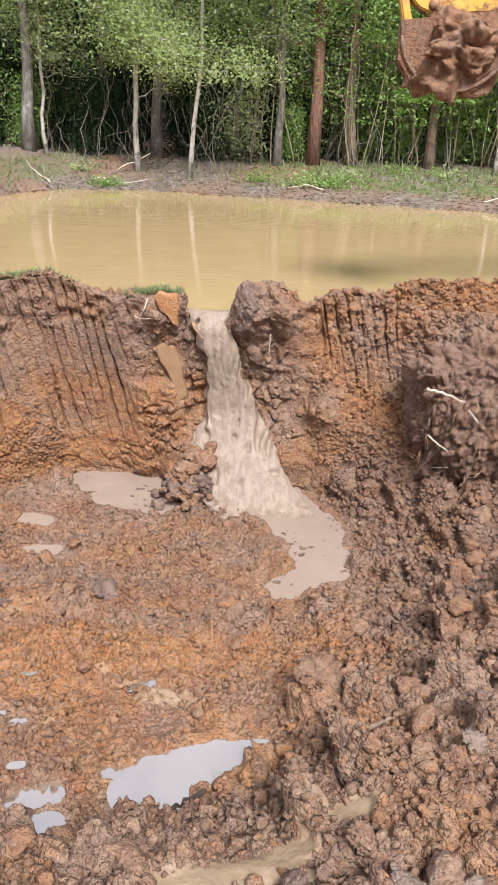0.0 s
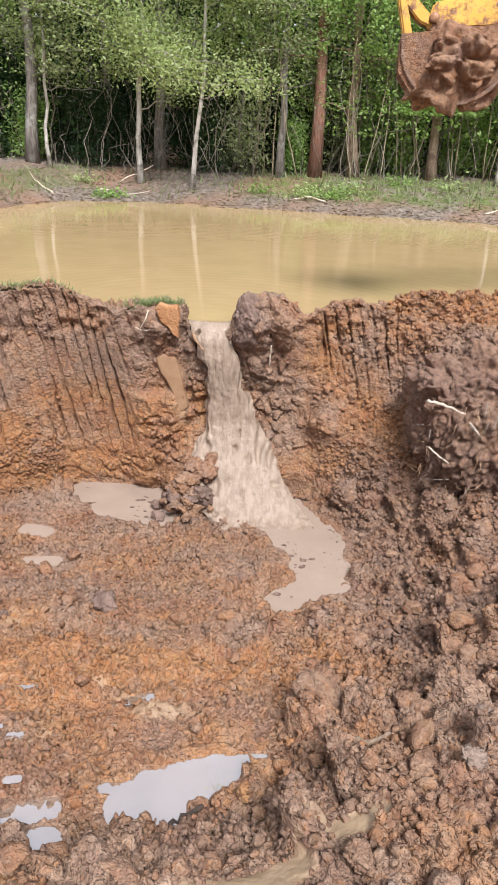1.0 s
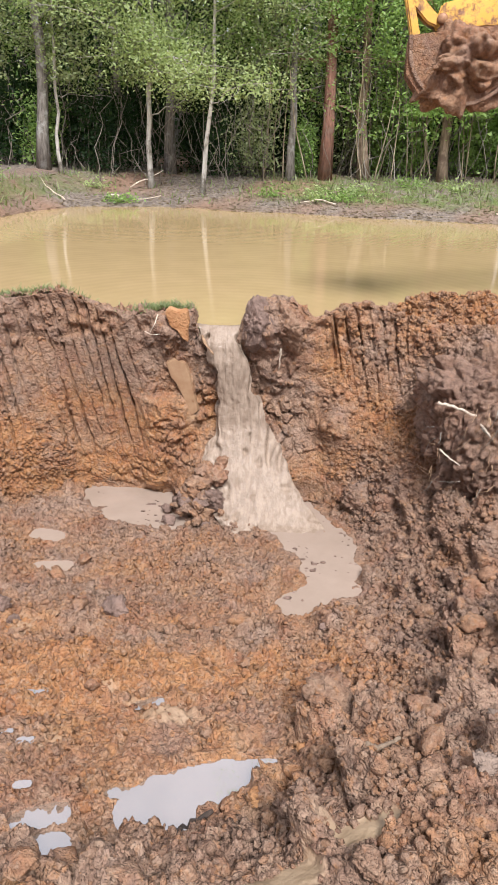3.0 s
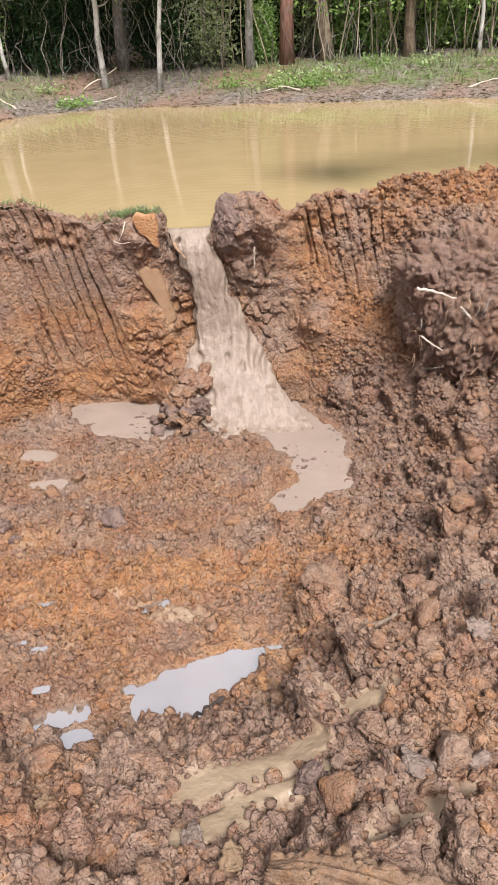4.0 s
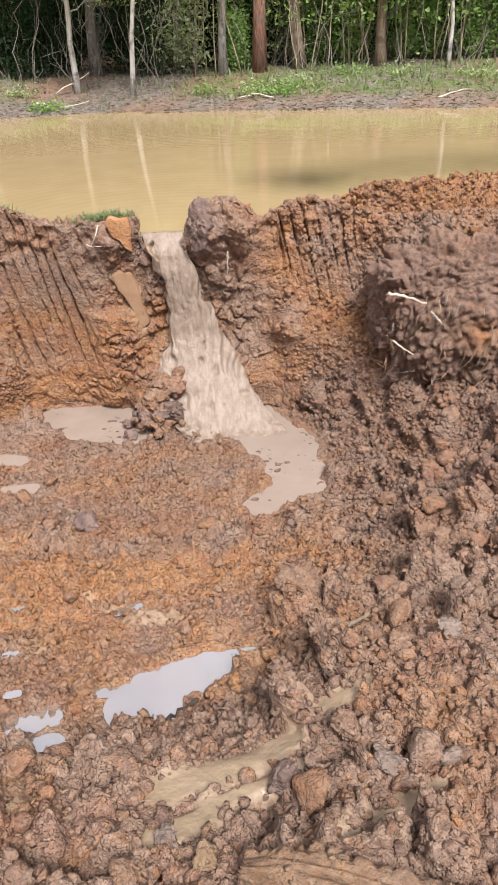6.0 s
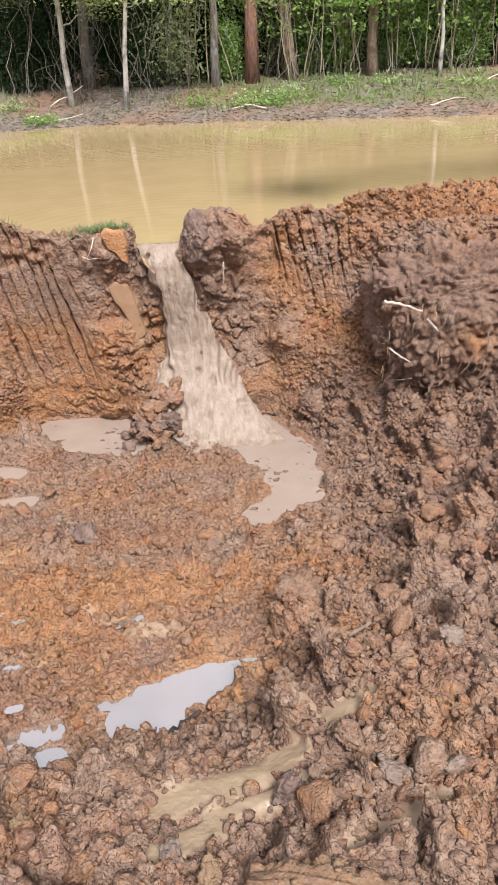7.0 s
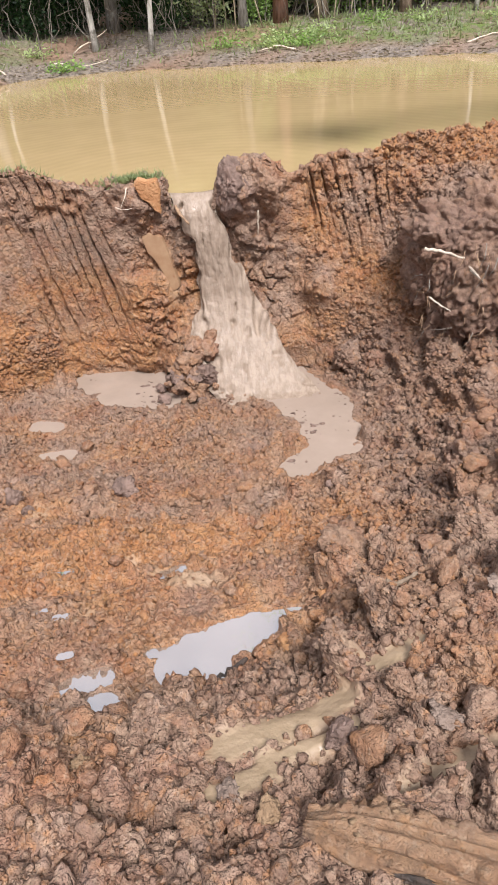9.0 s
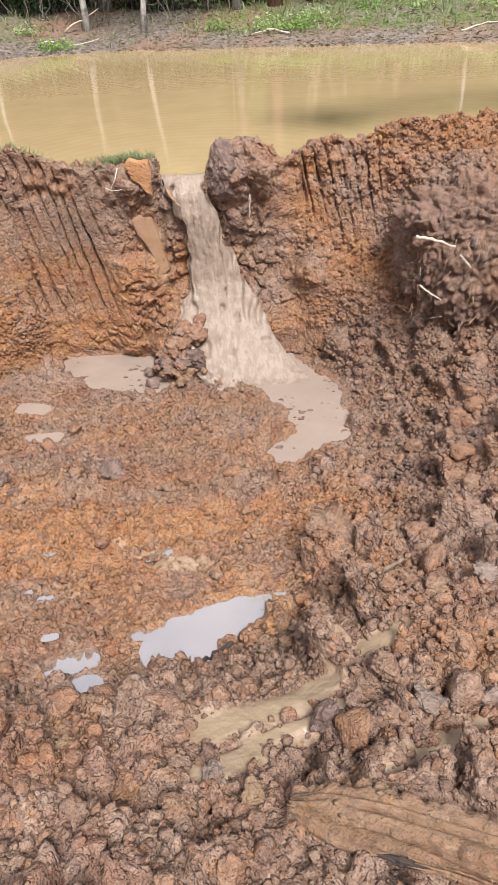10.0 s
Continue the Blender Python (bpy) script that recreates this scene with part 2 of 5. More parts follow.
def vnoise(p, size, seed=0):
    """Smooth value noise, -1 to 1, at the points p (n, 3)."""
    q = p / size
    i = np.floor(q)
    f = q - i
    f = f * f * (3 - 2 * f)
    i = i.astype(np.int64)
    out = 0
    for a in (0, 1):
        for b in (0, 1):
            for c in (0, 1):
                w = (f[:, 0] if a else 1 - f[:, 0]) * (f[:, 1] if b else 1 - f[:, 1]) * (f[:, 2] if c else 1 - f[:, 2])
                out = out + w * hashed(i[:, 0] + a, i[:, 1] + b, i[:, 2] + c, seed)
    return out * 2 - 1


def fbm(p, size, seed=0, octaves=4):
    out, amp = 0, 1.0
    for o in range(octaves):
        out = out + amp * vnoise(p, size, seed + o * 7)
        size, amp = size * 0.5, amp * 0.5
    return out / 1.6


def lumps(p, size, seed=0):
    """Broken clods: tilted blocks, height 0 to about 1, with cracks between, and one random number a clod."""
    q = p / size
    base = np.floor(q).astype(np.int64)
    best, who, lean = np.full(len(p), 9.0), np.zeros(len(p)), np.zeros(len(p))
    for a in (-1, 0, 1):
        for b in (-1, 0, 1):
            for c in (-1, 0, 1):
                i, j, k = base[:, 0] + a, base[:, 1] + b, base[:, 2] + c
                h = hashed(i, j, k, seed)
                h2, h3 = (h * 57.31) % 1, (h * 913.7) % 1
                dx, dy, dz = i + 0.1 + 0.8 * h - q[:, 0], j + 0.1 + 0.8 * h2 - q[:, 1], k + 0.1 + 0.8 * h3 - q[:, 2]
                d = dx * dx + dy * dy + dz * dz
                near = d < best
                best = np.where(near, d, best)
                who = np.where(near, (h * 3371.3) % 1, who)
                lean = np.where(near, dx * (h2 - 0.5) + dy * (h3 - 0.5) + dz * (h - 0.5), lean)
    block = np.clip(1.5 * (1 - np.sqrt(best) / 0.84), 0, 1)
    return np.clip(block ** 0.8 * (0.9 + 1.5 * lean), 0, 1.3), who


def shards(p, size, seed=0):
    """Broken clods with sharp joints: every block has its own height and tilt. Height about 0 to 1.3, and one random number a block."""
    q = p / size
    base = np.floor(q).astype(np.int64)
    one, two = np.full(len(p), 9.0), np.full(len(p), 9.0)
    who, lean = np.zeros(len(p)), np.zeros(len(p))
    for a in (-1, 0, 1):
        for b in (-1, 0, 1):
            for c in (-1, 0, 1):
                i, j, k = base[:, 0] + a, base[:, 1] + b, base[:, 2] + c
                h = hashed(i, j, k, seed)
                h2, h3 = (h * 57.31) % 1, (h * 913.7) % 1
                dx, dy, dz = i + 0.1 + 0.8 * h - q[:, 0], j + 0.1 + 0.8 * h2 - q[:, 1], k + 0.1 + 0.8 * h3 - q[:, 2]
                d = np.sqrt(dx * dx + dy * dy + dz * dz)
                near = d < one
                two = np.where(near, one, np.minimum(two, d))
                one = np.where(near, d, one)
                who = np.where(near, (h * 3371.3) % 1, who)
                lean = np.where(near, dx * (h2 - 0.5) + dy * (h3 - 0.5) + dz * (h - 0.5), lean)
    block = sstep(0.0, 0.3, two - one) * (1 - 0.45 * one)
    return np.clip(block * (0.25 + 0.9 * who + 1.9 * lean), 0, 1.4), who


def tube(points, radii, sides=8, cap=True):
    """Vertices and quads of a tapered tube through points."""
    pts = np.asarray(points, float)
    n = len(pts)
    tang = np.gradient(pts, axis=0)
    tang /= np.linalg.norm(tang, axis=1, keepdims=True) + 1e-9
    ref = np.array([0.31, 0.87, 0.38]) if abs(tang[0] @ np.array([0, 0, 1])) > 0.8 else np.array([0, 0, 1.0])
    u = np.cross(tang, ref)
    u /= np.linalg.norm(u, axis=1, keepdims=True) + 1e-9
    v = np.cross(tang, u)
    ang = np.linspace(0, 2 * math.pi, sides, endpoint=False)
    r = np.asarray(radii, float).reshape(-1, 1, 1)
    ring = pts[:, None] + r * (u[:, None] * np.cos(ang)[None, :, None] + v[:, None] * np.sin(ang)[None, :, None])
    verts = ring.reshape(-1, 3)
    a = (np.arange(n - 1)[:, None] * sides + np.arange(sides)[None]).ravel()
    b = (np.arange(n - 1)[:, None] * sides + (np.arange(sides)[None] + 1) % sides).ravel()
    faces = np.stack([a, b, b + sides, a + sides], 1)
    if cap:
        verts = np.vstack([verts, pts[:1], pts[-1:]])
        s = np.arange(sides)
        t = (s + 1) % sides
        first, last = len(verts) - 2, len(verts) - 1
        faces = np.vstack([faces, np.stack([t, s, np.full(sides, first), np.full(sides, first)], 1)[:, [0, 1, 2, 2]],
                           np.stack([s + (n - 1) * sides, t + (n - 1) * sides, np.full(sides, last), np.full(sides, last)], 1)])
    return verts, faces


def joined(pieces):
    """Several (verts, faces) as one."""
    vs, fs, at = [], [], 0
    for v, f in pieces:
        vs.append(v)
        fs.append(np.asarray(f) + at)
        at += len(v)
    return np.vstack(vs), np.vstack(fs)


def tri_clean(name, verts, faces):
    """A mesh from quads of which some repeat a corner."""
    bm = bmesh.new()
    vs = [bm.verts.new(v) for v in verts]
    for f in faces:
        ring = []
        for i in f:
            if vs[i] not in ring:
                ring.append(vs[i])
        if len(ring) > 2:
            try:
                bm.faces.new(ring).smooth = True
            except ValueError:
                pass
    me = bpy.data.meshes.new(name)
    bm.to_mesh(me)
    bm.free()
    return me


def rod(name, points, radii, material, parent=None, sides=8, label=""):
    return part(name, tri_clean(name, *tube(points, radii, sides)), material, parent, label)


def leaves(centers, sizes, rng, droop=0.3, narrow=0.45):
    """Leaf blades, folded quads, at centers (n, 3)."""
    n = len(centers)
    d = rng.normal(size=(n, 3))
    d[:, 2] = d[:, 2] * 0.6 - droop
    d /= np.linalg.norm(d, axis=1, keepdims=True)
    s = np.cross(d, rng.normal(size=(n, 3)))
    s /= np.linalg.norm(s, axis=1, keepdims=True) + 1e-9
    L = np.asarray(sizes).reshape(-1, 1)
    a, c = centers - d * L * 0.5, centers + d * L * 0.5
    b, e = centers + s * L * narrow * 0.5, centers - s * L * narrow * 0.5
    verts = np.stack([a, b, c, e], 1).reshape(-1, 3)
    return verts, np.arange(4 * n).reshape(-1, 4)

# ---------------------------------------------------------------- the ground: pit, bank, pond bed and far shore
def shore(x):
    return np.interp(x, (-30, -6, -4.2, -3.75, -3.2, -1.8, -0.3, 1.1, 2.4, 3.4, 6, 30), (6.5, 8.0, 9.6, 11.9, 12.85, 13.0, 12.65, 12.3, 11.95, 11.66, 11.0, 10.0))


def rim_z(x):
    return np.interp(x, (-6, -1.8, -1.39, -1.12, -0.92, -0.76, -0.46, -0.41, -0.15, -0.1, 0.02, 0.29, 0.41, 0.64, 0.95, 1.15, 1.49, 1.87, 6),
                     (0.25, 0.22, 0.27, 0.17, 0.12, 0.14, 0.14, -0.07, -0.07, 0.13, 0.18, 0.19, 0.10, 0.19, 0.19, 0.29, 0.30, 0.33, 0.5))


def pit(x, y):
    """Height of the pit's floor and of the slope on which the camera stands."""
    z = np.interp(y, (-60, -3, -0.5, 0.3, 0.63, 1.14, 1.5, 1.68, 2.0, 2.4, 3.1, 3.6, 4.2, 5.0), (-0.2, -0.3, -0.36, -0.38, -0.43, -0.60, -0.80, -0.93, -0.98, -1.06, -1.30, -1.37, -1.40, -1.40))
    z = z + 0.25 * sstep(0.02, 0.5, x) * np.exp(-((y - 1.62) / 0.5) ** 2)
    z = z + 0.55 * sstep(0.62, 1.9, x) * sstep(1.5, 2.9, y) + 0.10 * sstep(-1.0, -2.2, x)
    z = z + 0.35 * sstep(2.0, 5.0, np.abs(x)) * sstep(0.5, 2.5, y)
    # dark heap under the notch
    z = z + 0.2 * np.exp(-((x + 0.40) / 0.15) ** 2 - ((y - 4.78) / 0.24) ** 2) + 0.10 * np.exp(-((x + 0.2) / 0.35) ** 2 - ((y - 4.0) / 0.3) ** 2)
    z = z - 0.15 * sstep(-0.3, -0.6, x) * np.exp(-((y - 1.45) / 0.17) ** 2) - 0.15 * np.exp(-((x + 0.25) / 0.33) ** 2 - ((y - 1.58) / 0.12) ** 2) - 0.07 * np.exp(-((x - 0.06) / 0.1) ** 2 - ((y - 1.9) / 0.1) ** 2)
    # the low ridge of ochre clay across the floor
    z = z + 0.03 * np.exp(-((y - 2.95 - 0.12 * x) / 0.2) ** 2) * sstep(1.1, 0.4, np.abs(x + 0.3))
    return z


def capsule(x, y, ax, ay, bx, by, r):
    """1 inside a rounded strip from a to b, falling to 0 at twice its radius."""
    dx, dy = bx - ax, by - ay
    t = np.clip(((x - ax) * dx + (y - ay) * dy) / (dx * dx + dy * dy + 1e-9), 0, 1)
    d = np.hypot(x - ax - t * dx, y - ay - t * dy)
    return sstep(1.6 * r, 0.55 * r, d)


PUDDLE_Z, POOL_Z = -0.975, -1.36
FILMS = ((-0.876, 2.053, 0.02), (-0.978, 2.106, 0.016), (-0.81, 1.80, 0.018))
FILM_Z = [float(pit(np.float64(a), np.float64(b))) - 0.005 for a, b, r in FILMS]


def puddle_mask(x, y):
    m = capsule(x, y, -0.36, 1.715, -0.24, 1.735, 0.095)
    m = np.maximum(m, capsule(x, y, -0.30, 1.78, -0.05, 1.875, 0.095))
    m = np.maximum(m, capsule(x, y, -0.47, 1.79, -0.36, 1.80, 0.028))
    m = np.maximum(m, capsule(x, y, -0.02, 1.925, 0.12, 1.945, 0.035))
    m = np.maximum(m, capsule(x, y, -0.77, 1.655, -0.65, 1.695, 0.05))
    m = np.maximum(m, capsule(x, y, -0.73, 1.525, -0.63, 1.565, 0.055))
    return m


def pool_mask(x, y, g=1.0):
    m = capsule(x, y, -0.12, 5.0, 0.22, 4.85, 0.24 * g)
    m = np.maximum(m, capsule(x, y, 0.22, 4.8, 0.48, 4.3, 0.23 * g))
    m = np.maximum(m, capsule(x, y, 0.50, 4.2, 0.56, 3.85, 0.18 * g))
    m = np.maximum(m, capsule(x, y, 0.5, 3.75, 0.27, 3.53, 0.11 * g))
    m = np.maximum(m, capsule(x, y, -1.12, 4.95, -0.75, 4.92, 0.21 * g))
    return np.maximum(m, capsule(x, y, -0.98, 4.68, -0.64, 4.56, 0.14 * g))


def small_pool_mask(x, y):
    m = capsule(x, y, -1.5, 4.3, -1.38, 4.27, 0.06)
    return np.maximum(m, capsule(x, y, -1.38, 3.88, -1.22, 3.9, 0.05))


def spud_mask(x, y):
    m = capsule(x, y, -0.47, 2.36, -0.38, 2.39, 0.022)
    return np.maximum(m, capsule(x, y, -1.0, 2.42, -0.92, 2.42, 0.02))


def smear_mask(x, y):
    """Clay pressed smooth by a track, in two strips."""
    m = capsule(x, y, -0.15, 1.05, 0.20, 1.195, 0.062)
    m = np.maximum(m, capsule(x, y, -0.04, 0.985, 0.22, 1.08, 0.03))
    m = np.maximum(m, capsule(x, y, -0.18, 0.875, -0.03, 0.94, 0.046))
    m = np.maximum(m, capsule(x, y, 0.40, 0.86, 0.60, 0.93, 0.045))
    m = np.maximum(m, capsule(x, y, 0.30, 0.80, 0.42, 0.83, 0.03))
    return np.maximum(m, capsule(x, y, 0.33, 1.30, 0.46, 1.335, 0.045))


COLS = np.concatenate([-np.geomspace(300, 7, 18), np.arange(-6.9, -2.62, 0.06), np.arange(-2.6, -2.0, 0.03), np.arange(-2.0, 1.0, 0.008), np.arange(1.0, 1.75, 0.006), np.arange(1.75, 2.2, 0.009), np.arange(2.2, 2.9, 0.03), np.arange(2.95, 7.0, 0.06), np.geomspace(7.1, 300, 18)])


def profile(x):
    """Rows of y and z, from the woods to behind the camera, for every column x: (rows, columns), and the name of each row's stretch."""
    yr = 5.0 + 0.05 * np.sin(x * 2.3) * sstep(0.2, 0.8, np.abs(x + 0.27)) - 0.1 * sstep(-1.2, -2.6, x)
    zr, ys = rim_z(x), shore(x)
    yf = np.interp(x, (-9, 0.9, 1.2, 1.5, 1.8, 2.3, 9), (0, 0, -0.08, -0.2, -0.32, -0.45, -0.8)) + yr - 0.03
    zf = np.where(x < 0.85, zr - 0.05, np.interp(x, (0.85, 1.1, 1.3, 1.6, 2.2, 9), (0.14, 0.12, 0.08, 0.13, 0.18, 0.3)))
    yb = np.interp(x, (-9, -1.8, -1.3, 0.3, 0.6, 0.9, 1.15, 1.4, 2.0, 9), (4.7, 4.82, 5.10, 5.10, 4.86, 4.70, 4.5, 4.3, 4.0, 3.4))
    zb = np.interp(x, (-9, -1.8, -1.3, -0.72, -0.3, 0.3, 0.55, 0.9, 1.3, 2.0, 9), (-1.2, -1.38, -1.36, -1.34, -1.34, -1.34, -1.2, -0.98, -0.86, -0.72, -0.2))
    full = np.full_like(x, 1.0)
    knots = [(400 * full, 0.6 * full), (60 * full, 0.6 * full), (ys + 6, 0.55 * full), (ys + 2.2, 0.42 * full), (ys + 0.7, 0.14 * full), (ys, -0.01 * full),
             (ys - 0.7, -0.3 * full), (yr + 1.3, -0.6 * full), (yr + 0.55, -0.12 * full), (yr + 0.2, zr - 0.03), (yr, zr), (yf, zf),
             (0.45 * yf + 0.55 * yb + 0.03, 0.45 * zf + 0.55 * zb), (yb, zb)]
    counts = [3, 8, 22, 22, 10, 6, 6, 12, 18, 16, 30, 76, 76]
    names = ["far", "far", "bank", "bank", "bank", "bed", "bed", "bed", "top", "top", "top", "face", "face"]
    Y, Z, tags = [], [], []
    for (a, b, n, tag) in zip(knots, knots[1:], counts, names):
        for t in np.linspace(0, 1, n, endpoint=False):
            Y.append(a[0] + (b[0] - a[0]) * t)
            Z.append(a[1] + (b[1] - a[1]) * t)
            tags.append(tag)
    ends = [(yb, 3.3 * full, 140), (3.3 * full, 1.9 * full, 165), (1.9 * full, 0.45 * full, 230), (0.45 * full, -0.8 * full, 30), (-0.8 * full, -6 * full, 14), (-6 * full, -300 * full, 10)]
    foot = zb - pit(x, yb)
    for a, b, n in ends:
        for t in np.linspace(0, 1, n, endpoint=False):
            y = a + (b - a) * t
            Y.append(y)
            Z.append(pit(x, y) + foot * np.exp(-np.clip(yb - y, 0, 9) / 0.28) * (1 - 0.9 * pool_mask(x, y, 1.7)))
            tags.append("floor")
    return np.array(Y), np.array(Z), tags


def flow_x(z):
    """The middle of the running water on the bank's face, by height."""
    return np.interp(z, (-1.4, -0.75, -0.4, 0.0), (0.0, -0.09, -0.15, -0.27))


def build_ground():
    Y, Z, tags = profile(COLS)
    X = np.repeat(COLS[None], len(Y), 0)
    tags = np.array(tags)
    for _ in range(2):
        Z[1:-1] = (Z[:-2] + 2 * Z[1:-1] + Z[2:]) / 4
        Y[1:-1] = (Y[:-2] + 2 * Y[1:-1] + Y[2:]) / 4
    shape = X.shape
    P = np.stack([X, Y, Z], -1)
    du, dv = np.gradient(P, axis=1), np.gradient(P, axis=0)
    N = np.cross(du, dv)
    N /= np.linalg.norm(N, axis=-1, keepdims=True) + 1e-12
    N *= -1 if N[len(Y) - 60, shape[1] // 2, 2] < 0 else 1
    p, nrm = P.reshape(-1, 3), N.reshape(-1, 3)
    x, y, z = p.T
    face = np.repeat((tags == "face").astype(float)[:, None], shape[1], 1)
    soft = np.ones(25) / 25
    face = np.apply_along_axis(lambda c: np.convolve(c, soft, "same"), 0, face).ravel()
    floor = np.repeat((tags == "floor").astype(float)[:, None], shape[1], 1).ravel()
    top = np.repeat((tags == "top").astype(float)[:, None], shape[1], 1).ravel()
    bank = np.repeat(np.isin(tags, ("far", "bank")).astype(float)[:, None], shape[1], 1).ravel()
    bed = np.repeat((tags == "bed").astype(float)[:, None], shape[1], 1).ravel()
    near = sstep(9, 5.6, y) * sstep(4.5, 3.0, np.abs(x))
    d = np.zeros(len(p))
    # clods and crumbs of the floor and the slopes
    busy = np.where((near > 0.01) & (bed < 0.5) & (bank < 0.5))[0]
    pb = p[busy]
    warp = pb + 0.035 * np.stack([vnoise(pb, 0.09, 5), vnoise(pb, 0.09, 6), vnoise(pb, 0.09, 7)], 1) + 0.012 * np.stack([vnoise(pb, 0.03, 15), vnoise(pb, 0.03, 16), vnoise(pb, 0.03, 17)], 1)
    layers = []
    for size, seed in ((0.21, 1), (0.095, 2), (0.046, 3), (0.023, 4)):
        h, w = shards(warp, size, seed)
        out = np.zeros((2, len(p)))
        out[0, busy], out[1, busy] = h, w
        layers.append(out)
    (l1, w1), (l2, w2), (l3, w3), (l4, w4) = layers
    rough = 0.5 + 0.5 * fbm(p, 0.7, 20, 3)
    wet_flat = sstep(0.25, -0.35, x) * floor * sstep(1.5, 1.9, y) * sstep(4.3, 3.6, y)
    heavy = floor * np.maximum(sstep(-0.05, 0.45, x), sstep(1.7, 1.3, y))
    clod = floor * (0.55 + 0.6 * rough) * (1 - 0.15 * wet_flat) + top * 0.6 + face * (0.42 + 0.4 * sstep(-0.9, -0.6, x) * sstep(0.45, 0.2, x) - 0.12 * sstep(0.2, 0.45, x) * sstep(-0.7, -0.4, z) + 0.55 * sstep(1.0, 1.3, x)) * (0.6 + 0.8 * sstep(0.1, -1.0, z))
    d += near * clod * (0.115 * l1 * sstep(0.5, 0.9, w1) * (0.35 + 0.9 * heavy) + 0.05 * l2 * sstep(0.15, 0.7, w2) + 0.022 * l3 * (0.3 + 0.7 * w3) + 0.008 * l4)
    # hollows between the clods
    d -= near * heavy * 0.07 * sstep(0.35, 0.75, vnoise(p, 0.12, 36)) * sstep(0.1, 0.5, vnoise(p, 0.3, 37) + 0.3)
    d += near * (0.045 * fbm(p, 0.5, 30, 4) * (0.6 * floor + face * 0.9) + 0.014 * fbm(p, 0.06, 33, 3))
    # tooth marks of the bucket down the face
    left = sstep(-0.78, -0.92, x) * sstep(-1.2, -0.85, z)
    d *= 1 - 0.62 * left * face
    xx = x + 0.20 * z + 0.05 * vnoise(p * np.array([1, 1, 0.25]), 0.25, 40) + 0.008 * vnoise(p * np.array([1, 1, 0.6]), 0.08, 43)
    cell = np.floor(xx / 0.088)
    cut = np.abs(((xx / 0.088) % 1.0) - 0.5) * 2
    step = hashed(cell, cell * 0, cell * 0, 88)
    strips = 0.75 * sstep(0.30, 0.05, 1 - cut) + 0.35 * step
    right = 0.9 * sstep(0.35, 0.5, x) * sstep(1.2, 1.0, x) * sstep(-0.6, -0.3, z)
    keep = np.clip(0.55 + 1.0 * vnoise(p * np.array([1, 1, 0.3]), 0.14, 41), 0.2, 1)
    d -= face * near * (left + right) * keep * 0.085 * strips
    # slabs broken out between the left face and the notch, and the lump right of the notch
    d += face * near * 0.10 * sstep(0.15, 0.5, vnoise(p * np.array([1, 1, 0.8]), 0.28, 44)) * sstep(-0.95, -0.75, x) * sstep(-0.3, -0.42, x)
    d += (face + top) * 0.13 * np.exp(-((x - 0.10) / 0.14) ** 2 - ((z - 0.02) / 0.17) ** 2)
    d += face * 0.10 * np.exp(-((x + 0.62) / 0.16) ** 2 - ((z - 0.0) / 0.2) ** 2)
    d -= face * 0.10 * np.exp(-((x - 0.545) / 0.025) ** 2 - ((z + 0.16) / 0.11) ** 2)
    d += face * 0.12 * np.exp(-((x - 0.62) / 0.12) ** 2 - ((z + 0.72) / 0.16) ** 2)
    # ragged rim
    d += near * (top + face * sstep(-0.25, 0.0, z)) * (0.05 * fbm(p, 0.16, 46, 3) + 0.03 * vnoise(p, 0.05, 47))
    # the smooth ochre cut left of the notch
    ocut = np.exp(-((x + 0.49 + 0.12 * (z + 0.58)) / 0.05) ** 4 - ((z + 0.58) / 0.23) ** 4) * face
    d = d * (1 - 0.85 * ocut) + 0.05 * ocut
    # the rim sits at its height; the notch stays open
    d -= top * near * (0.06 + 0.02 * sstep(-0.8, -1.2, x))
    d *= 1 - 0.92 * (top + face * sstep(-0.2, -0.05, z)) * sstep(0.19, 0.125, np.abs(x + 0.27))
    # the notch and the gully that the water has cut
    gully = np.exp(-((x - flow_x(z)) / (0.13 + 0.09 * sstep(-0.1, -0.7, z))) ** 2) * sstep(0.3, -0.05, z)
    d -= face * gully * (0.13 - 0.07 * sstep(-0.1, -0.3, z))
    # the fan of mud that the water has washed down
    heap = face * sstep(-0.72, -1.34, z) * np.exp(-((x + 0.12) / 0.52) ** 4)
    d += 0.45 * heap
    # the undercut right-hand mound
    d += face * near * 0.08 * sstep(1.0, 1.45, x) * np.sin(np.clip((z + 0.75) / 0.9, 0, 1) * math.pi)
    for hx, hy, hr in ((0.325, 1.09, 0.035), (-0.285, 0.80, 0.035), (0.10, 1.62, 0.04), (0.2, 1.78, 0.04), (-0.33, 1.10, 0.03)):
        d -= floor * 0.11 * np.exp(-(((x - hx) / (1.3 * hr)) ** 2 + ((y - hy) / hr) ** 2) ** 2)
    smear = smear_mask(x, y) * floor
    smear = smear * sstep(0.3, 0.6, smear + 0.35 * fbm(p, 0.09, 38, 4))
    d = d * (1 - 0.95 * smear) + 0.012 * smear + 0.006 * smear * fbm(p, 0.05, 33, 3)
    # wheel ruts in the wet clay
    for r0, r1 in ((2.42, 0.10), (2.62, 0.16), (2.84, 0.22), (3.05, 0.25)):
        d -= floor * 0.10 * np.exp(-((y - r0 - r1 * x - 0.06 * np.sin(2 * x)) / 0.04) ** 2) * sstep(0.5, 0.1, x)
    # far bank
    d += bank * (0.06 * fbm(p, 1.2, 50, 4) + 0.035 * fbm(p, 0.22, 52, 3)) * sstep(70, 30, y)
    d -= bed * 0.04
    q = p + nrm * d[:, None]
    q[:, 0] += near * face * 0.012 * fbm(p, 0.08, 60, 2)
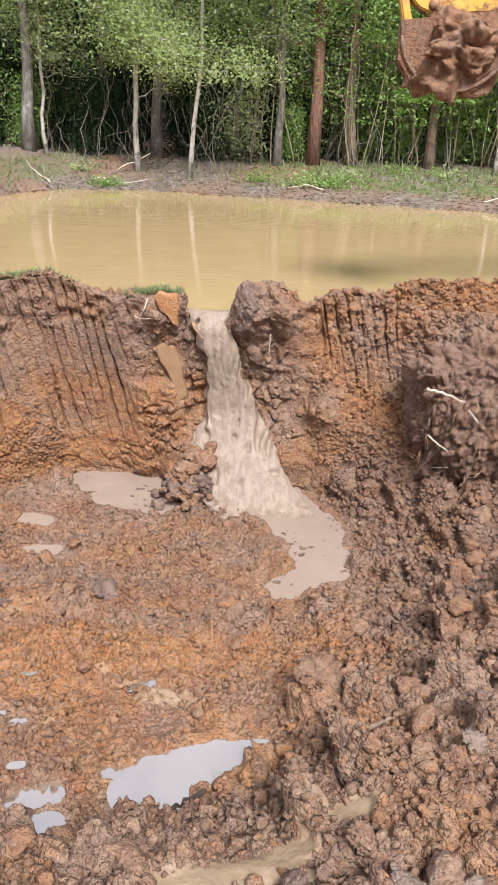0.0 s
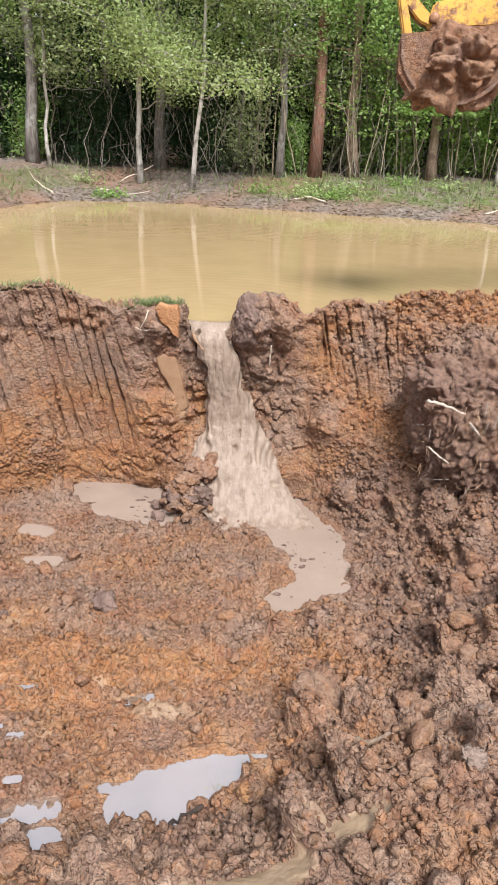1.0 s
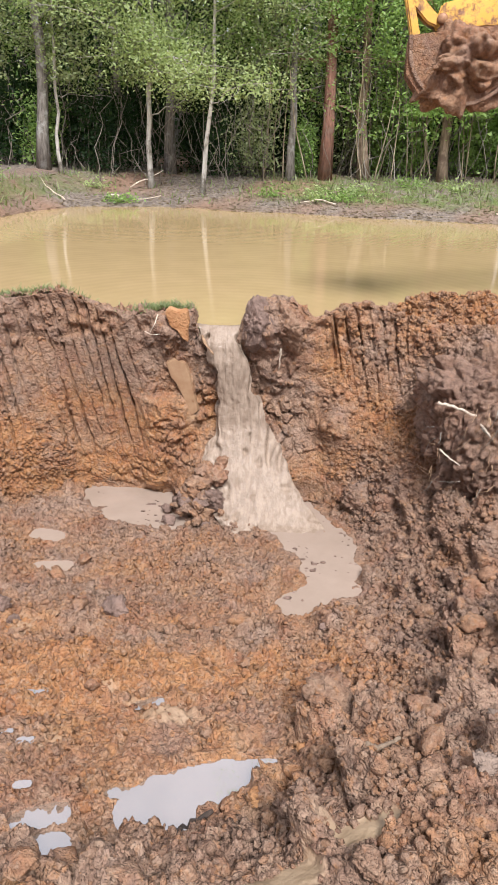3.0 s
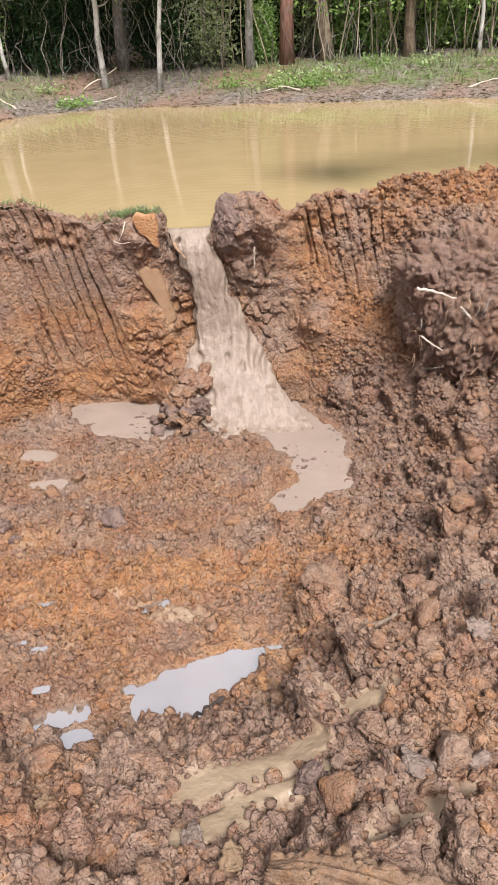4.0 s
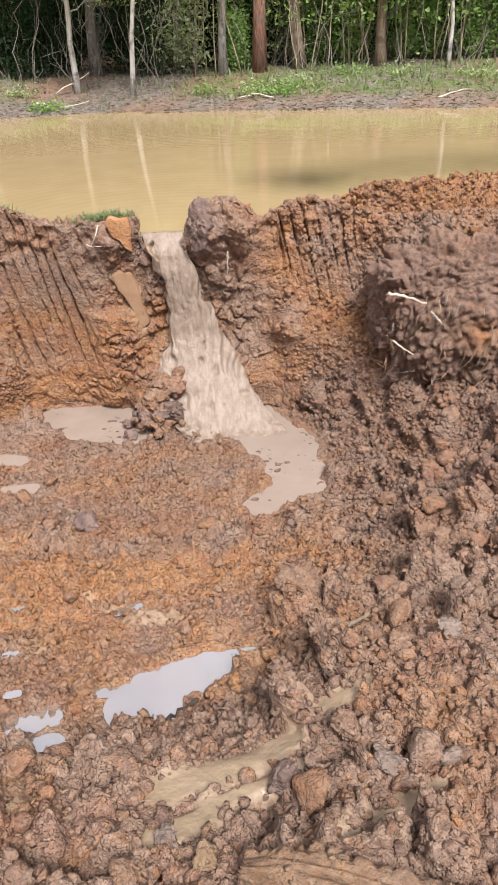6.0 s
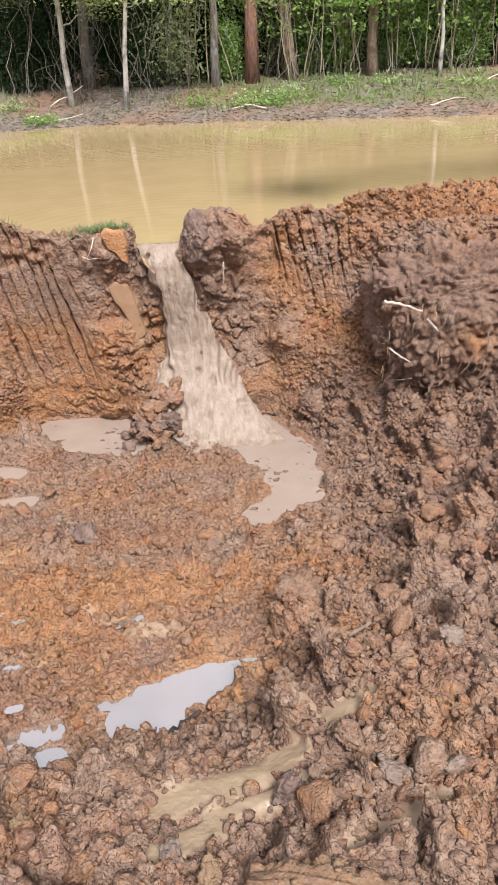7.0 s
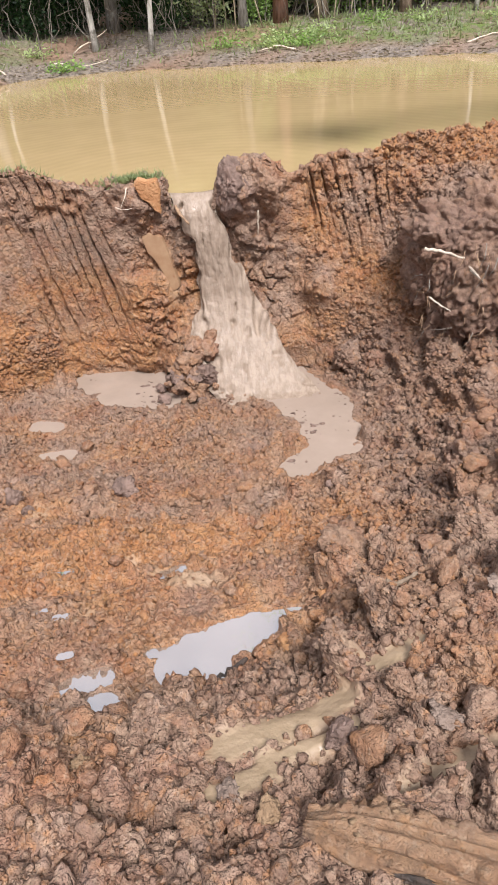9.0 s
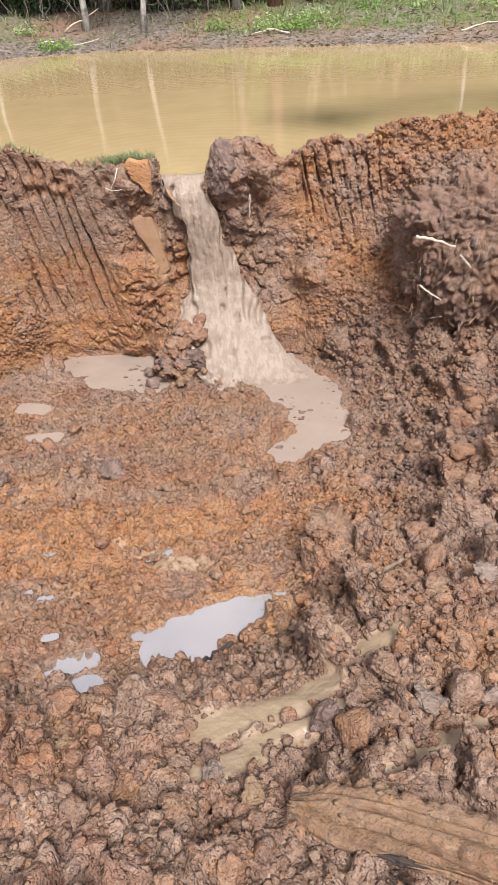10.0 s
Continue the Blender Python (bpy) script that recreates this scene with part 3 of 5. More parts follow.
    # puddles and pools lie in hollows
    edge = 0.3 * fbm(p, 0.12, 70, 3) + 0.12 * fbm(p, 0.035, 71, 2)
    for (a, b, r), level in zip(FILMS, FILM_Z):
        m = capsule(x, y, a - r, b - 0.2 * r, a + r, b + 0.2 * r, 0.6 * r) * floor
        q[:, 2] -= 0.035 * capsule(x, y, a - r, b - 0.2 * r, a + r, b + 0.2 * r, 1.6 * r) * floor
        inside = sstep(0.40, 0.62, m + edge * (m > 0.02))
        q[:, 2] = q[:, 2] * (1 - inside) + (level - 0.012) * inside
    for mask, level, depth in ((puddle_mask, PUDDLE_Z, 0.03), (pool_mask, POOL_Z, 0.05), (small_pool_mask, -1.355, 0.02), (spud_mask, -1.075, 0.015)):
        m = mask(x, y)
        inside = floor * sstep(0.40, 0.62, m + edge * (m > 0.02))
        q[:, 2] = q[:, 2] * (1 - inside) + (level - depth + (0.6 if mask is pool_mask else 0.12) * np.clip(q[:, 2] - level, -0.05, 0.1)) * inside
        dry = floor * (m > 0.001) * (1 - inside)
        q[:, 2] = np.where(dry > 0.5, np.maximum(q[:, 2], level + 0.008 * (1 - m)), q[:, 2])
    n_rows, n_cols = shape
    a = (np.arange(n_rows - 1)[:, None] * n_cols + np.arange(n_cols - 1)[None]).ravel()
    faces = np.stack([a, a + n_cols, a + n_cols + 1, a + 1], 1)
    me = array_mesh("ground", q, faces)
    clay = np.clip(1.1 * np.exp(-((y + 0.45 * fbm(p, 0.5, 81, 3) - 2.7 - 0.15 * x) / 0.45) ** 2) * sstep(1.2, 0.1, x) * floor + 0.12 * floor * sstep(2.4, 1.6, y) * sstep(0.9, 0.9 + 0.4, y + 0.5)
                   + face * (0.75 * sstep(-0.25, -0.75, z) * sstep(0.6, -0.5, x) + 0.55 * sstep(0.25, 0.6, x) * sstep(1.3, 1.0, x))
                   + top * 0.8 * sstep(0.6, 1.0, x) + 0.95 * fbm(p, 0.3, 80, 4) + 0.10 + 0.12 * wet_flat - 0.3 * floor * sstep(1.75, 1.3, y) - 0.12 * floor * sstep(0.3, 0.7, x) + 0.15 * floor * sstep(3.0, 3.4, y) * sstep(0.7, 0.3, x) + 0.8 * ocut - 0.02, 0, 1)
    dark = np.clip(face * (0.38 * sstep(-0.4, 0.0, z) * sstep(0.4, 0.1, x) + 0.4 * sstep(1.05, 1.3, x) - 0.25 * sstep(0.25, 0.45, x) * sstep(1.1, 0.95, x)) + 0.6 * heap + floor * (0.55 * np.exp(-((x + 0.3) / 0.5) ** 2 - ((y - 4.6) / 0.3) ** 2)
                   + 0.3 * sstep(0.5, 0.95, x) * sstep(2.2, 3.0, y) + 0.2 * sstep(0.3, 0.8, x) - 0.2 * sstep(1.8, 1.3, y)) * (1 - ocut) + 0.5 * fbm(p, 0.3, 90, 4) - 0.15, 0, 1) * (1 - smear)
    grass = np.clip(bank * (sstep(-0.8, 1.0, x) * sstep(0.5, 1.1, y - shore(x)) + 0.7 * sstep(-2.6, -3.6, x) * sstep(0.6, 1.0, y - shore(x))) * sstep(3.2, 2.2, y - shore(x)), 0, 1)
    for name, value in (("clay", clay), ("dark", dark), ("smear", np.clip(smear + 0.5 * ocut + 0.6 * floor * wet_flat * sstep(0.35, 0.7, fbm(p, 0.25, 95, 3)), 0, 1)), ("bank", np.maximum(bank, bed)), ("grass", grass)):
        me.attributes.new(name, "FLOAT", "POINT").data.foreach_set("value", value.astype(np.float32))
    ob = tagged(part("ground", me, SOIL), "torn wet brown and ochre clay of a dug pit", "ground", kind="structure")
    return ob, q.reshape(*shape, 3), N, tags, clay.reshape(shape), dark.reshape(shape)


ground, GROUND, GROUND_N, ROW_TAGS, CLAY, DARK = build_ground()


def ground_at(x, y):
    """Height of the built pit floor at x, y."""
    c = int(np.argmin(np.abs(COLS - x)))
    rows = np.where(ROW_TAGS == "floor")[0]
    return float(GROUND[rows[np.argmin(np.abs(GROUND[rows, c, 1] - y))], c, 2])


# ---------------------------------------------------------------- water
def sheet(name, x0, x1, y0, y1, z, nx, ny, mask=None, swell=0.0):
    gx, gy = np.meshgrid(np.linspace(x0, x1, nx * 2), np.linspace(y0, y1, ny * 2))
    p = np.stack([gx.ravel(), gy.ravel(), np.full(gx.size, z)], 1)
    nx, ny = nx * 2, ny * 2
    if swell:
        p[:, 2] += swell * fbm(p, 0.15, 11, 2)
    a = (np.arange(ny - 1)[:, None] * nx + np.arange(nx - 1)[None]).ravel()
    f = np.stack([a, a + 1, a + nx + 1, a + nx], 1)
    if mask is not None:
        f = f[mask(p[f].mean(1)[:, 0], p[f].mean(1)[:, 1]) > 0.03]
        used, f = np.unique(f, return_inverse=True)
        p, f = p[used], f.reshape(-1, 4)
    return array_mesh(name, p, f)


def build_pond():
    gx = np.concatenate([np.linspace(-30, -4, 20), np.linspace(-3.9, 4.5, 60), np.linspace(5, 30, 20)])
    near_y = 5.0 + 0.02 + 0.1 * sstep(0.1, 0.3, np.abs(gx + 0.27))
    far_y = shore(gx) + 0.25
    t = np.linspace(0, 1, 40)[:, None]
    y = near_y[None] * (1 - t) + far_y[None] * t
    p = np.stack([np.repeat(gx[None], 40, 0), y, np.zeros_like(y)], -1).reshape(-1, 3)
    n = len(gx)
    a = (np.arange(39)[:, None] * n + np.arange(n - 1)[None]).ravel()
    me = array_mesh("pond", p, np.stack([a, a + 1, a + n + 1, a + n], 1))
    return tagged(part("pond", me, POND), "flat muddy ochre pond water behind the bank", "pond", kind="structure")


build_pond()
tagged(part("puddle", sheet("puddle", -0.95, 0.2, 1.35, 2.15, PUDDLE_Z, 60, 44, puddle_mask), PUDDLE), "still rain puddle on clay reflecting the sky", "puddle", kind="structure")
tagged(part("puddle", sheet("puddle", -1.1, -0.25, 2.25, 2.5, -1.073, 50, 20, spud_mask), PUDDLE), "small puddle in a rut of the clay", "puddle", kind="structure")
for (FA, FB, FR), FZ in zip(FILMS, FILM_Z):
    tagged(part("puddle", sheet("puddle", FA - 3 * FR, FA + 3 * FR, FB - 2 * FR, FB + 2 * FR, FZ, 12, 10, lambda x, y: capsule(x, y, FA - FR, FB - 0.2 * FR, FA + FR, FB + 0.2 * FR, 0.7 * FR)), PUDDLE), "thin film of water in a clay rut", "puddle", kind="structure")
tagged(part("water_pool", sheet("water_pool", -1.6, 1.0, 3.2, 5.3, POOL_Z, 120, 90, pool_mask, 0.004), POOL), "pinkish brown silty water spreading on the pit floor", "pool", kind="structure")
tagged(part("water_pool", sheet("water_pool", -1.7, -1.0, 3.7, 4.5, -1.35, 40, 40, small_pool_mask), POOL), "shallow silty water in a clay hollow", "pool", kind="structure")


def build_flow(path, wide, rest, seed, label):
    """Running water along a path; from the share rest of its length on it clings to the ground."""
    path = np.array(path)
    n, m = 170, 60
    s = np.linspace(0, len(path) - 1, n)
    k = np.arange(len(path))
    c = np.stack([np.interp(s, k, path[:, i]) for i in range(3)], 1)
    for _ in range(6):
        c[1:-1] = (c[:-2] + 2 * c[1:-1] + c[2:]) / 4
    w = np.interp(s, k, wide)
    u = np.linspace(-1, 1, m)
    tang = np.gradient(c, axis=0)
    side = np.stack([tang[:, 1] * 0 - tang[:, 1] + 0.0, tang[:, 0], tang[:, 0] * 0], 1) if abs(path[-1, 0] - path[0, 0]) > 0.8 else np.tile([1.0, 0, 0], (n, 1))
    side /= np.linalg.norm(side, axis=1, keepdims=True) + 1e-9
    p = c[:, None] + side[:, None] * (w[:, None] * u[None])[..., None]
    nrm = np.cross(np.array([1.0, 0, 0]), tang)
    nrm /= np.linalg.norm(nrm, axis=1, keepdims=True) + 1e-9
    nrm *= np.where(nrm[:, 2:] - nrm[:, 1:2] < 0, -1, 1)
    flat = p.reshape(-1, 3)
    t = np.repeat(np.linspace(0, 1, n), m)
    uu = np.tile(u, n)
    cling = sstep(rest, rest + 0.1, t)
    low = np.array([ground_at(a, b) if g > 0 else z for (a, b, z), g in zip(flat, cling)])
    low = low.reshape(n, m)
    for _ in range(5):
        low[1:-1, 1:-1] = (low[:-2, 1:-1] + low[2:, 1:-1] + low[1:-1, :-2] + low[1:-1, 2:] + low[1:-1, 1:-1]) / 5
    low = low.ravel()
    flat[:, 2] = flat[:, 2] * (1 - cling) + cling * (0.55 * flat[:, 2] + 0.45 * np.minimum(low, flat[:, 2] + 0.05))
    fall = sstep(0.12, 0.3, t) * (1 - 0.6 * sstep(0.55, 0.7, t))
    q = np.stack([flat[:, 0], flat[:, 1] * 0.4, flat[:, 2] * 0.13], 1)
    strand = vnoise(q, 0.03, seed) + 0.7 * vnoise(q, 0.013, seed + 1) + 0.35 * vnoise(flat, 0.018, seed + 2)
    l, wv = lumps(flat, 0.06, seed + 3)
    h = 0.012 + fall * (1 - 0.5 * cling) * 0.012 * strand + fall * 0.006 * l * wv * sstep(0.35, 0.6, t) - 0.05 * np.abs(uu) ** 4 * fall - 0.08 * fall * sstep(0.5, 0.95, vnoise(flat * np.array([1.3, 1, 0.16]), 0.05, seed + 6) + 0.9 * np.abs(uu) ** 3) - 0.05 * cling * sstep(0.1, 0.5, vnoise(flat, 0.13, seed + 4))
    out = flat + np.repeat(nrm, m, 0) * h[:, None]
    out[:, 0] += 0.05 * vnoise(flat, 0.08, seed + 5) * uu ** 2 * fall
    a = (np.arange(n - 1)[:, None] * m + np.arange(m - 1)[None]).ravel()
    me = array_mesh("stream", out, np.stack([a, a + 1, a + m + 1, a + m], 1))
    return tagged(part("stream", me, FLOW), label, "stream", kind="structure")


build_flow([(-0.30, 5.35, -0.03), (-0.28, 5.1, -0.012), (-0.27, 5.02, -0.012), (-0.26, 4.96, -0.045), (-0.25, 4.915, -0.12), (-0.215, 4.90, -0.26), (-0.17, 4.91, -0.42), (-0.13, 4.93, -0.58), (-0.10, 4.92, -0.76),
            (-0.09, 4.86, -0.9), (-0.06, 4.77, -1.04), (0.0, 4.67, -1.18), (0.08, 4.58, -1.29), (0.16, 4.5, -1.355), (0.24, 4.4, -1.385)],
           [0.16, 0.16, 0.16, 0.15, 0.12, 0.12, 0.14, 0.175, 0.21, 0.28, 0.33, 0.36, 0.38, 0.38, 0.36], 0.97, 12, "muddy water spilling through the notch down the bank")

# ---------------------------------------------------------------- woods and far bank
RNG = np.random.default_rng(7)
BANK_ROWS = np.where(np.isin(ROW_TAGS, ("bank", "far")))[0]


def bank_z(x, y):
    c = int(np.argmin(np.abs(COLS - x)))
    return float(np.interp(-y, -GROUND[BANK_ROWS, c, 1], GROUND[BANK_ROWS, c, 2]))


def wander(a, b, n, amount, rng):
    """A line from a to b that wanders a little."""
    t = np.linspace(0, 1, n)[:, None]
    p = np.asarray(a, float) * (1 - t) + np.asarray(b, float) * t
    off = np.cumsum(rng.normal(size=(n, 3)), 0)
    off -= off[:1] + (off[-1:] - off[:1]) * t
    return p + off * amount / math.sqrt(n)


def blobs(centers, count, spread, rng):
    """count points scattered round centers."""
    c = np.asarray(centers)
    return c[rng.integers(0, len(c), count)] + rng.normal(size=(count, 3)) * np.asarray(spread)


def tree(kind, label, x, y, height, radius, bark, leaf, lean=(0, 0), crown=(2.0, 7.0), reach=1.5, limbs=9, count=4000, size=0.075, twigs=True, seed=0, bend=0.12):
    rng = np.random.default_rng(100 + seed)
    z0 = bank_z(x, y) - 0.06
    thing = new(kind)
    thing.location = (x, y, z0)
    top = (lean[0] * height, lean[1] * height, height)
    spine = wander((0, 0, 0), top, 14, bend, rng)
    radii = radius * (1 - 0.75 * np.linspace(0, 1, 14)) * (1 + 0.35 * np.exp(-np.linspace(0, 1, 14) * 25))
    rod("trunk", spine, radii, bark, thing, 10)
    tips = []
    for i in range(limbs):
        h = crown[0] * 0.75 + (height * 0.97 - crown[0] * 0.75) * (i + 0.5 * rng.random()) / max(limbs, 1)
        h = min(h, height * 0.97)
        a = np.array([np.interp(h, spine[:, 2], spine[:, k]) for k in (0, 1)] + [h])
        ang = rng.random() * 2 * math.pi
        out = reach * (0.6 + 0.6 * rng.random())
        b = a + np.array([math.cos(ang) * out, math.sin(ang) * out * 0.8, out * (0.15 + 0.55 * rng.random())])
        line = wander(a, b, 9, 0.14, rng)
        line[:, 2] -= 0.25 * np.linspace(0, 1, 9) ** 2 * out * 0.6
        rr = max(0.008, radius * 0.30 * (1 - 0.6 * h / height))
        limb = rod("limb", line, np.linspace(rr, 0.005, 9), bark, thing, 5)
        tips += list(line[4:])
        if twigs:
            pieces = []
            for _ in range(6):
                s = line[rng.integers(3, 9)]
                e = s + rng.normal(size=3) * np.array([0.4, 0.4, 0.28])
                pieces.append(tube(wander(s, e, 5, 0.08, rng), np.linspace(0.007, 0.003, 5), 3, False))
                tips.append(e)
                tips.append((s + e) / 2)
            v, f = joined(pieces)
            tagged(part("twig_spray", array_mesh("twig_spray", v, f), bark, limb), kind="stuff")
    if count:
        c = blobs(tips, int(count * 2.3), (0.26, 0.26, 0.16), rng)
        c = c[c[:, 2] > crown[0] * 0.8]
        v, f = leaves(c, 0.72 * size * (0.6 + 0.8 * rng.random(len(c))), rng)
        part("crown", array_mesh("crown", v, f, False), leaf, thing)
    return tagged(thing, label, "tree", "trees on the far bank")


tree("tree", "tall grey-barked tree with drooping bare lower limbs", -4.17, 14.5, 9, 0.11, BARK_GREY, LEAF_DRY, (0.0, 0), (1.9, 8), 1.5, 14, 5200, 0.07, seed=1)
tree("sapling", "thin pale forked sapling at the wood's edge", -3.8, 14.4, 5, 0.035, BARK_PALE, LEAF_BRIGHT, (-0.02, 0), (1.8, 5), 0.9, 8, 2600, 0.075, seed=2)
tree("tree", "slim pale-barked tree leaning slightly, patchy lichen", -2.12, 14.3, 6, 0.055, BARK_PALE, LEAF_BRIGHT, (0.03, 0), (1.7, 6), 1.5, 12, 6500, 0.08, seed=3)
tree("tree", "thick dark grey forest tree behind paler stems", -1.9, 15.4, 11, 0.10, BARK_GREY, LEAF_GREEN, (0.01, 0), (2.6, 10), 2.0, 10, 4200, 0.08, seed=4)
tree("tree", "slender white-barked tree with bright spring leaves", -1.15, 14.0, 5.5, 0.045, BARK_PALE, LEAF_BRIGHT, (0.075, 0), (1.95, 5.5), 1.5, 14, 8200, 0.085, seed=5, bend=0.09)
tree("tree", "grey mottled tree with ivy-like leaves above", 0.45, 14.5, 8, 0.075, BARK_GREY, LEAF_DRY, (-0.01, 0), (1.6, 8), 1.2, 11, 4200, 0.07, seed=6)
tree("pine", "tall reddish pine trunk at the wood's edge", 1.1, 14.6, 14, 0.11, BARK_PINE, LEAF_GREEN, (0.0, 0), (2.4, 12), 1.4, 9, 3800, 0.07, seed=7, bend=0.05)
tree("tree", "tan vine-hung trunk among dry canes", 1.84, 14.7, 8, 0.10, BARK_TAN, LEAF_GREEN, (-0.02, 0), (1.5, 8), 1.5, 14, 7500, 0.075, seed=8)
tree("tree", "broken tan trunk wrapped in dry stems", 3.3, 14.6, 7, 0.09, BARK_TAN, LEAF_GREEN, (0.01, 0), (1.5, 7), 1.5, 14, 7500, 0.075, seed=9)
tree("sapling", "bare pale pole-like sapling near the water", 4.3, 13.85, 4.6, 0.035, BARK_PALE, LEAF_BRIGHT, (0.03, 0), (3.0, 5), 0.9, 6, 1800, 0.08, seed=10)
tree("tree", "leafy dark-stemmed tree deep in the wood", 2.6, 16.0, 9, 0.09, BARK_GREY, LEAF_GREEN, (0.0, 0), (1.7, 9), 1.8, 14, 8000, 0.08, seed=11)
tree("tree", "leafy dark-stemmed tree deep in the wood", 5.2, 15.6, 9, 0.1, BARK_GREY, LEAF_GREEN, (0.0, 0), (1.7, 9), 1.8, 14, 7000, 0.08, seed=12)
tree("tree", "olive-leaved tree with hanging bare twigs", -0.3, 15.8, 9, 0.07, BARK_GREY, LEAF_DRY, (0.0, 0), (2.0, 9), 1.6, 13, 6000, 0.075, seed=13)
tree("tree", "olive-leaved tree with hanging bare twigs", -3.0, 15.9, 9, 0.08, BARK_GREY, LEAF_DRY, (0.0, 0), (2.0, 9), 1.7, 13, 6500, 0.075, seed=14)
tree("tree", "olive-leaved tree with hanging bare twigs", -5.6, 14.6, 9, 0.1, BARK_GREY, LEAF_GREEN, (0.0, 0), (1.6, 9), 1.7, 13, 6500, 0.075, seed=15)


def shrub_master(label, leaf, height, spread, count, size, seed):
    rng = np.random.default_rng(seed)
    thing = new("shrub")
    tips = []
    for i in range(7):
        ang = rng.random() * 2 * math.pi
        e = np.array([math.cos(ang) * spread * rng.random(), math.sin(ang) * spread * 0.7 * rng.random(), height * (0.55 + 0.45 * rng.random())])
        line = wander((0.1 * math.cos(ang), 0.1 * math.sin(ang), -0.05), e, 9, 0.14, rng)
        rod("stem", line, np.linspace(0.016, 0.004, 9), TWIGBARK, thing, 5)
        tips += list(line[2:])
    c = blobs(tips, count, (spread * 0.24, spread * 0.24, 0.15), rng)
    c = c[c[:, 2] > 0.04]
    v, f = leaves(c, size * (0.6 + 0.8 * rng.random(len(c))), rng)
    part("foliage", array_mesh("foliage", v, f, False), leaf, thing)
    return tagged(thing, label, "shrub", "shrubs along the wood's edge")


def plant_shrubs():
    # first shrub: the wood's shade is in its leaf colour
    masters = [shrub_master("leafy green shrub coloured dark for the wood's shade", LEAF_SHADED, 1.7, 0.75, 3000, 0.075, 31),
               shrub_master("fresh green bushy shrub at the wood's edge", LEAF_GREEN, 1.5, 0.65, 2800, 0.07, 32),
               shrub_master("olive twiggy shrub with sparse leaves", LEAF_DRY, 1.8, 0.7, 1500, 0.065, 33)]
    spots = [(-5.0, 14.9, 0), (-4.6, 15.6, 0), (-3.4, 15.2, 0), (-2.7, 15.4, 0), (-2.4, 16.3, 0), (-1.4, 15.8, 0), (-0.5, 15.2, 2), (-0.1, 14.9, 2), (0.0, 16.2, 0), (0.8, 16.2, 0),
             (1.5, 16.0, 0), (2.2, 15.5, 1), (2.8, 15.2, 1), (3.8, 15.3, 1), (4.4, 15.4, 1), (5.0, 14.7, 1), (5.8, 14.9, 0), (-5.9, 14.0, 1), (-1.0, 16.8, 0), (3.2, 16.6, 0),
             (-6.5, 13.4, 0), (6.4, 14.2, 1), (-3.9, 16.6, 0), (4.9, 16.6, 0), (-0.75, 15.0, 0), (1.3, 15.3, 2), (-4.4, 14.95, 1), (0.75, 14.95, 1)]
    used = set()
    for x, y, k in spots:
        m = pose(x, y, bank_z(x, y), 0, 0, float(RNG.random() * 360))
        if k not in used:
            used.add(k)
            masters[k].matrix_basis = m
            continue
        copy_thing(masters[k], m).scale = [float(0.8 + 0.5 * RNG.random())] * 3


plant_shrubs()


def build_canes():
    """Thin dry stems in front of the right-hand wood."""
    shapes = []
    for i in range(5):
        rng = np.random.default_rng(60 + i)
        h = 1.8 + 0.5 * i
        line = wander((0, 0, -0.05), (rng.normal() * 0.22, rng.normal() * 0.15, h), 9, 0.08, rng)
        shapes.append(tri_clean("dry_cane", *tube(line, np.linspace(0.012, 0.005, 9), 6)))
    xs = np.concatenate([RNG.uniform(1.45, 2.3, 9), RNG.uniform(2.3, 5.8, 26), RNG.uniform(-0.1, 0.9, 4)])
    for i, x in enumerate(xs):
        y = 14.15 + 0.9 * RNG.random()
        ob = tagged(part("dry_cane", shapes[i % 5], CANE), "thin dry tan cane standing at the wood's edge", "cane", "canes at the wood's edge")
        ob.matrix_basis = pose(float(x), float(y), bank_z(x, y), float(RNG.normal() * 4), float(RNG.normal() * 6), float(RNG.random() * 360))


build_canes()


def build_brush():
    """Tangled bare twigs and creepers between the trunks."""
    pieces = []
    for i in range(420):
        x, y = RNG.uniform(-6.5, 6.5), RNG.uniform(14.3, 16.8)
        z = bank_z(x, y)
        if i % 3:
            a, b = (x, y, z - 0.05), (x + RNG.normal() * 0.5, y + RNG.normal() * 0.3, z + RNG.uniform(0.8, 3.4))
        else:
            a = (x, y, z + RNG.uniform(0.8, 3.4))
            b = (x + RNG.normal() * 0.7, y + RNG.normal() * 0.4, a[2] + RNG.normal() * 0.7)
        r = RNG.uniform(0.005, 0.013)
        pieces.append(tube(wander(a, b, 10, 0.28, RNG), np.linspace(r, r * 0.4, 10), 4, False))
    v, f = joined(pieces)
    tagged(part("brushwood", array_mesh("brushwood", v, f), TWIGBARK), "tangle of bare grey twigs and creepers", "brushwood", kind="stuff")


build_brush()


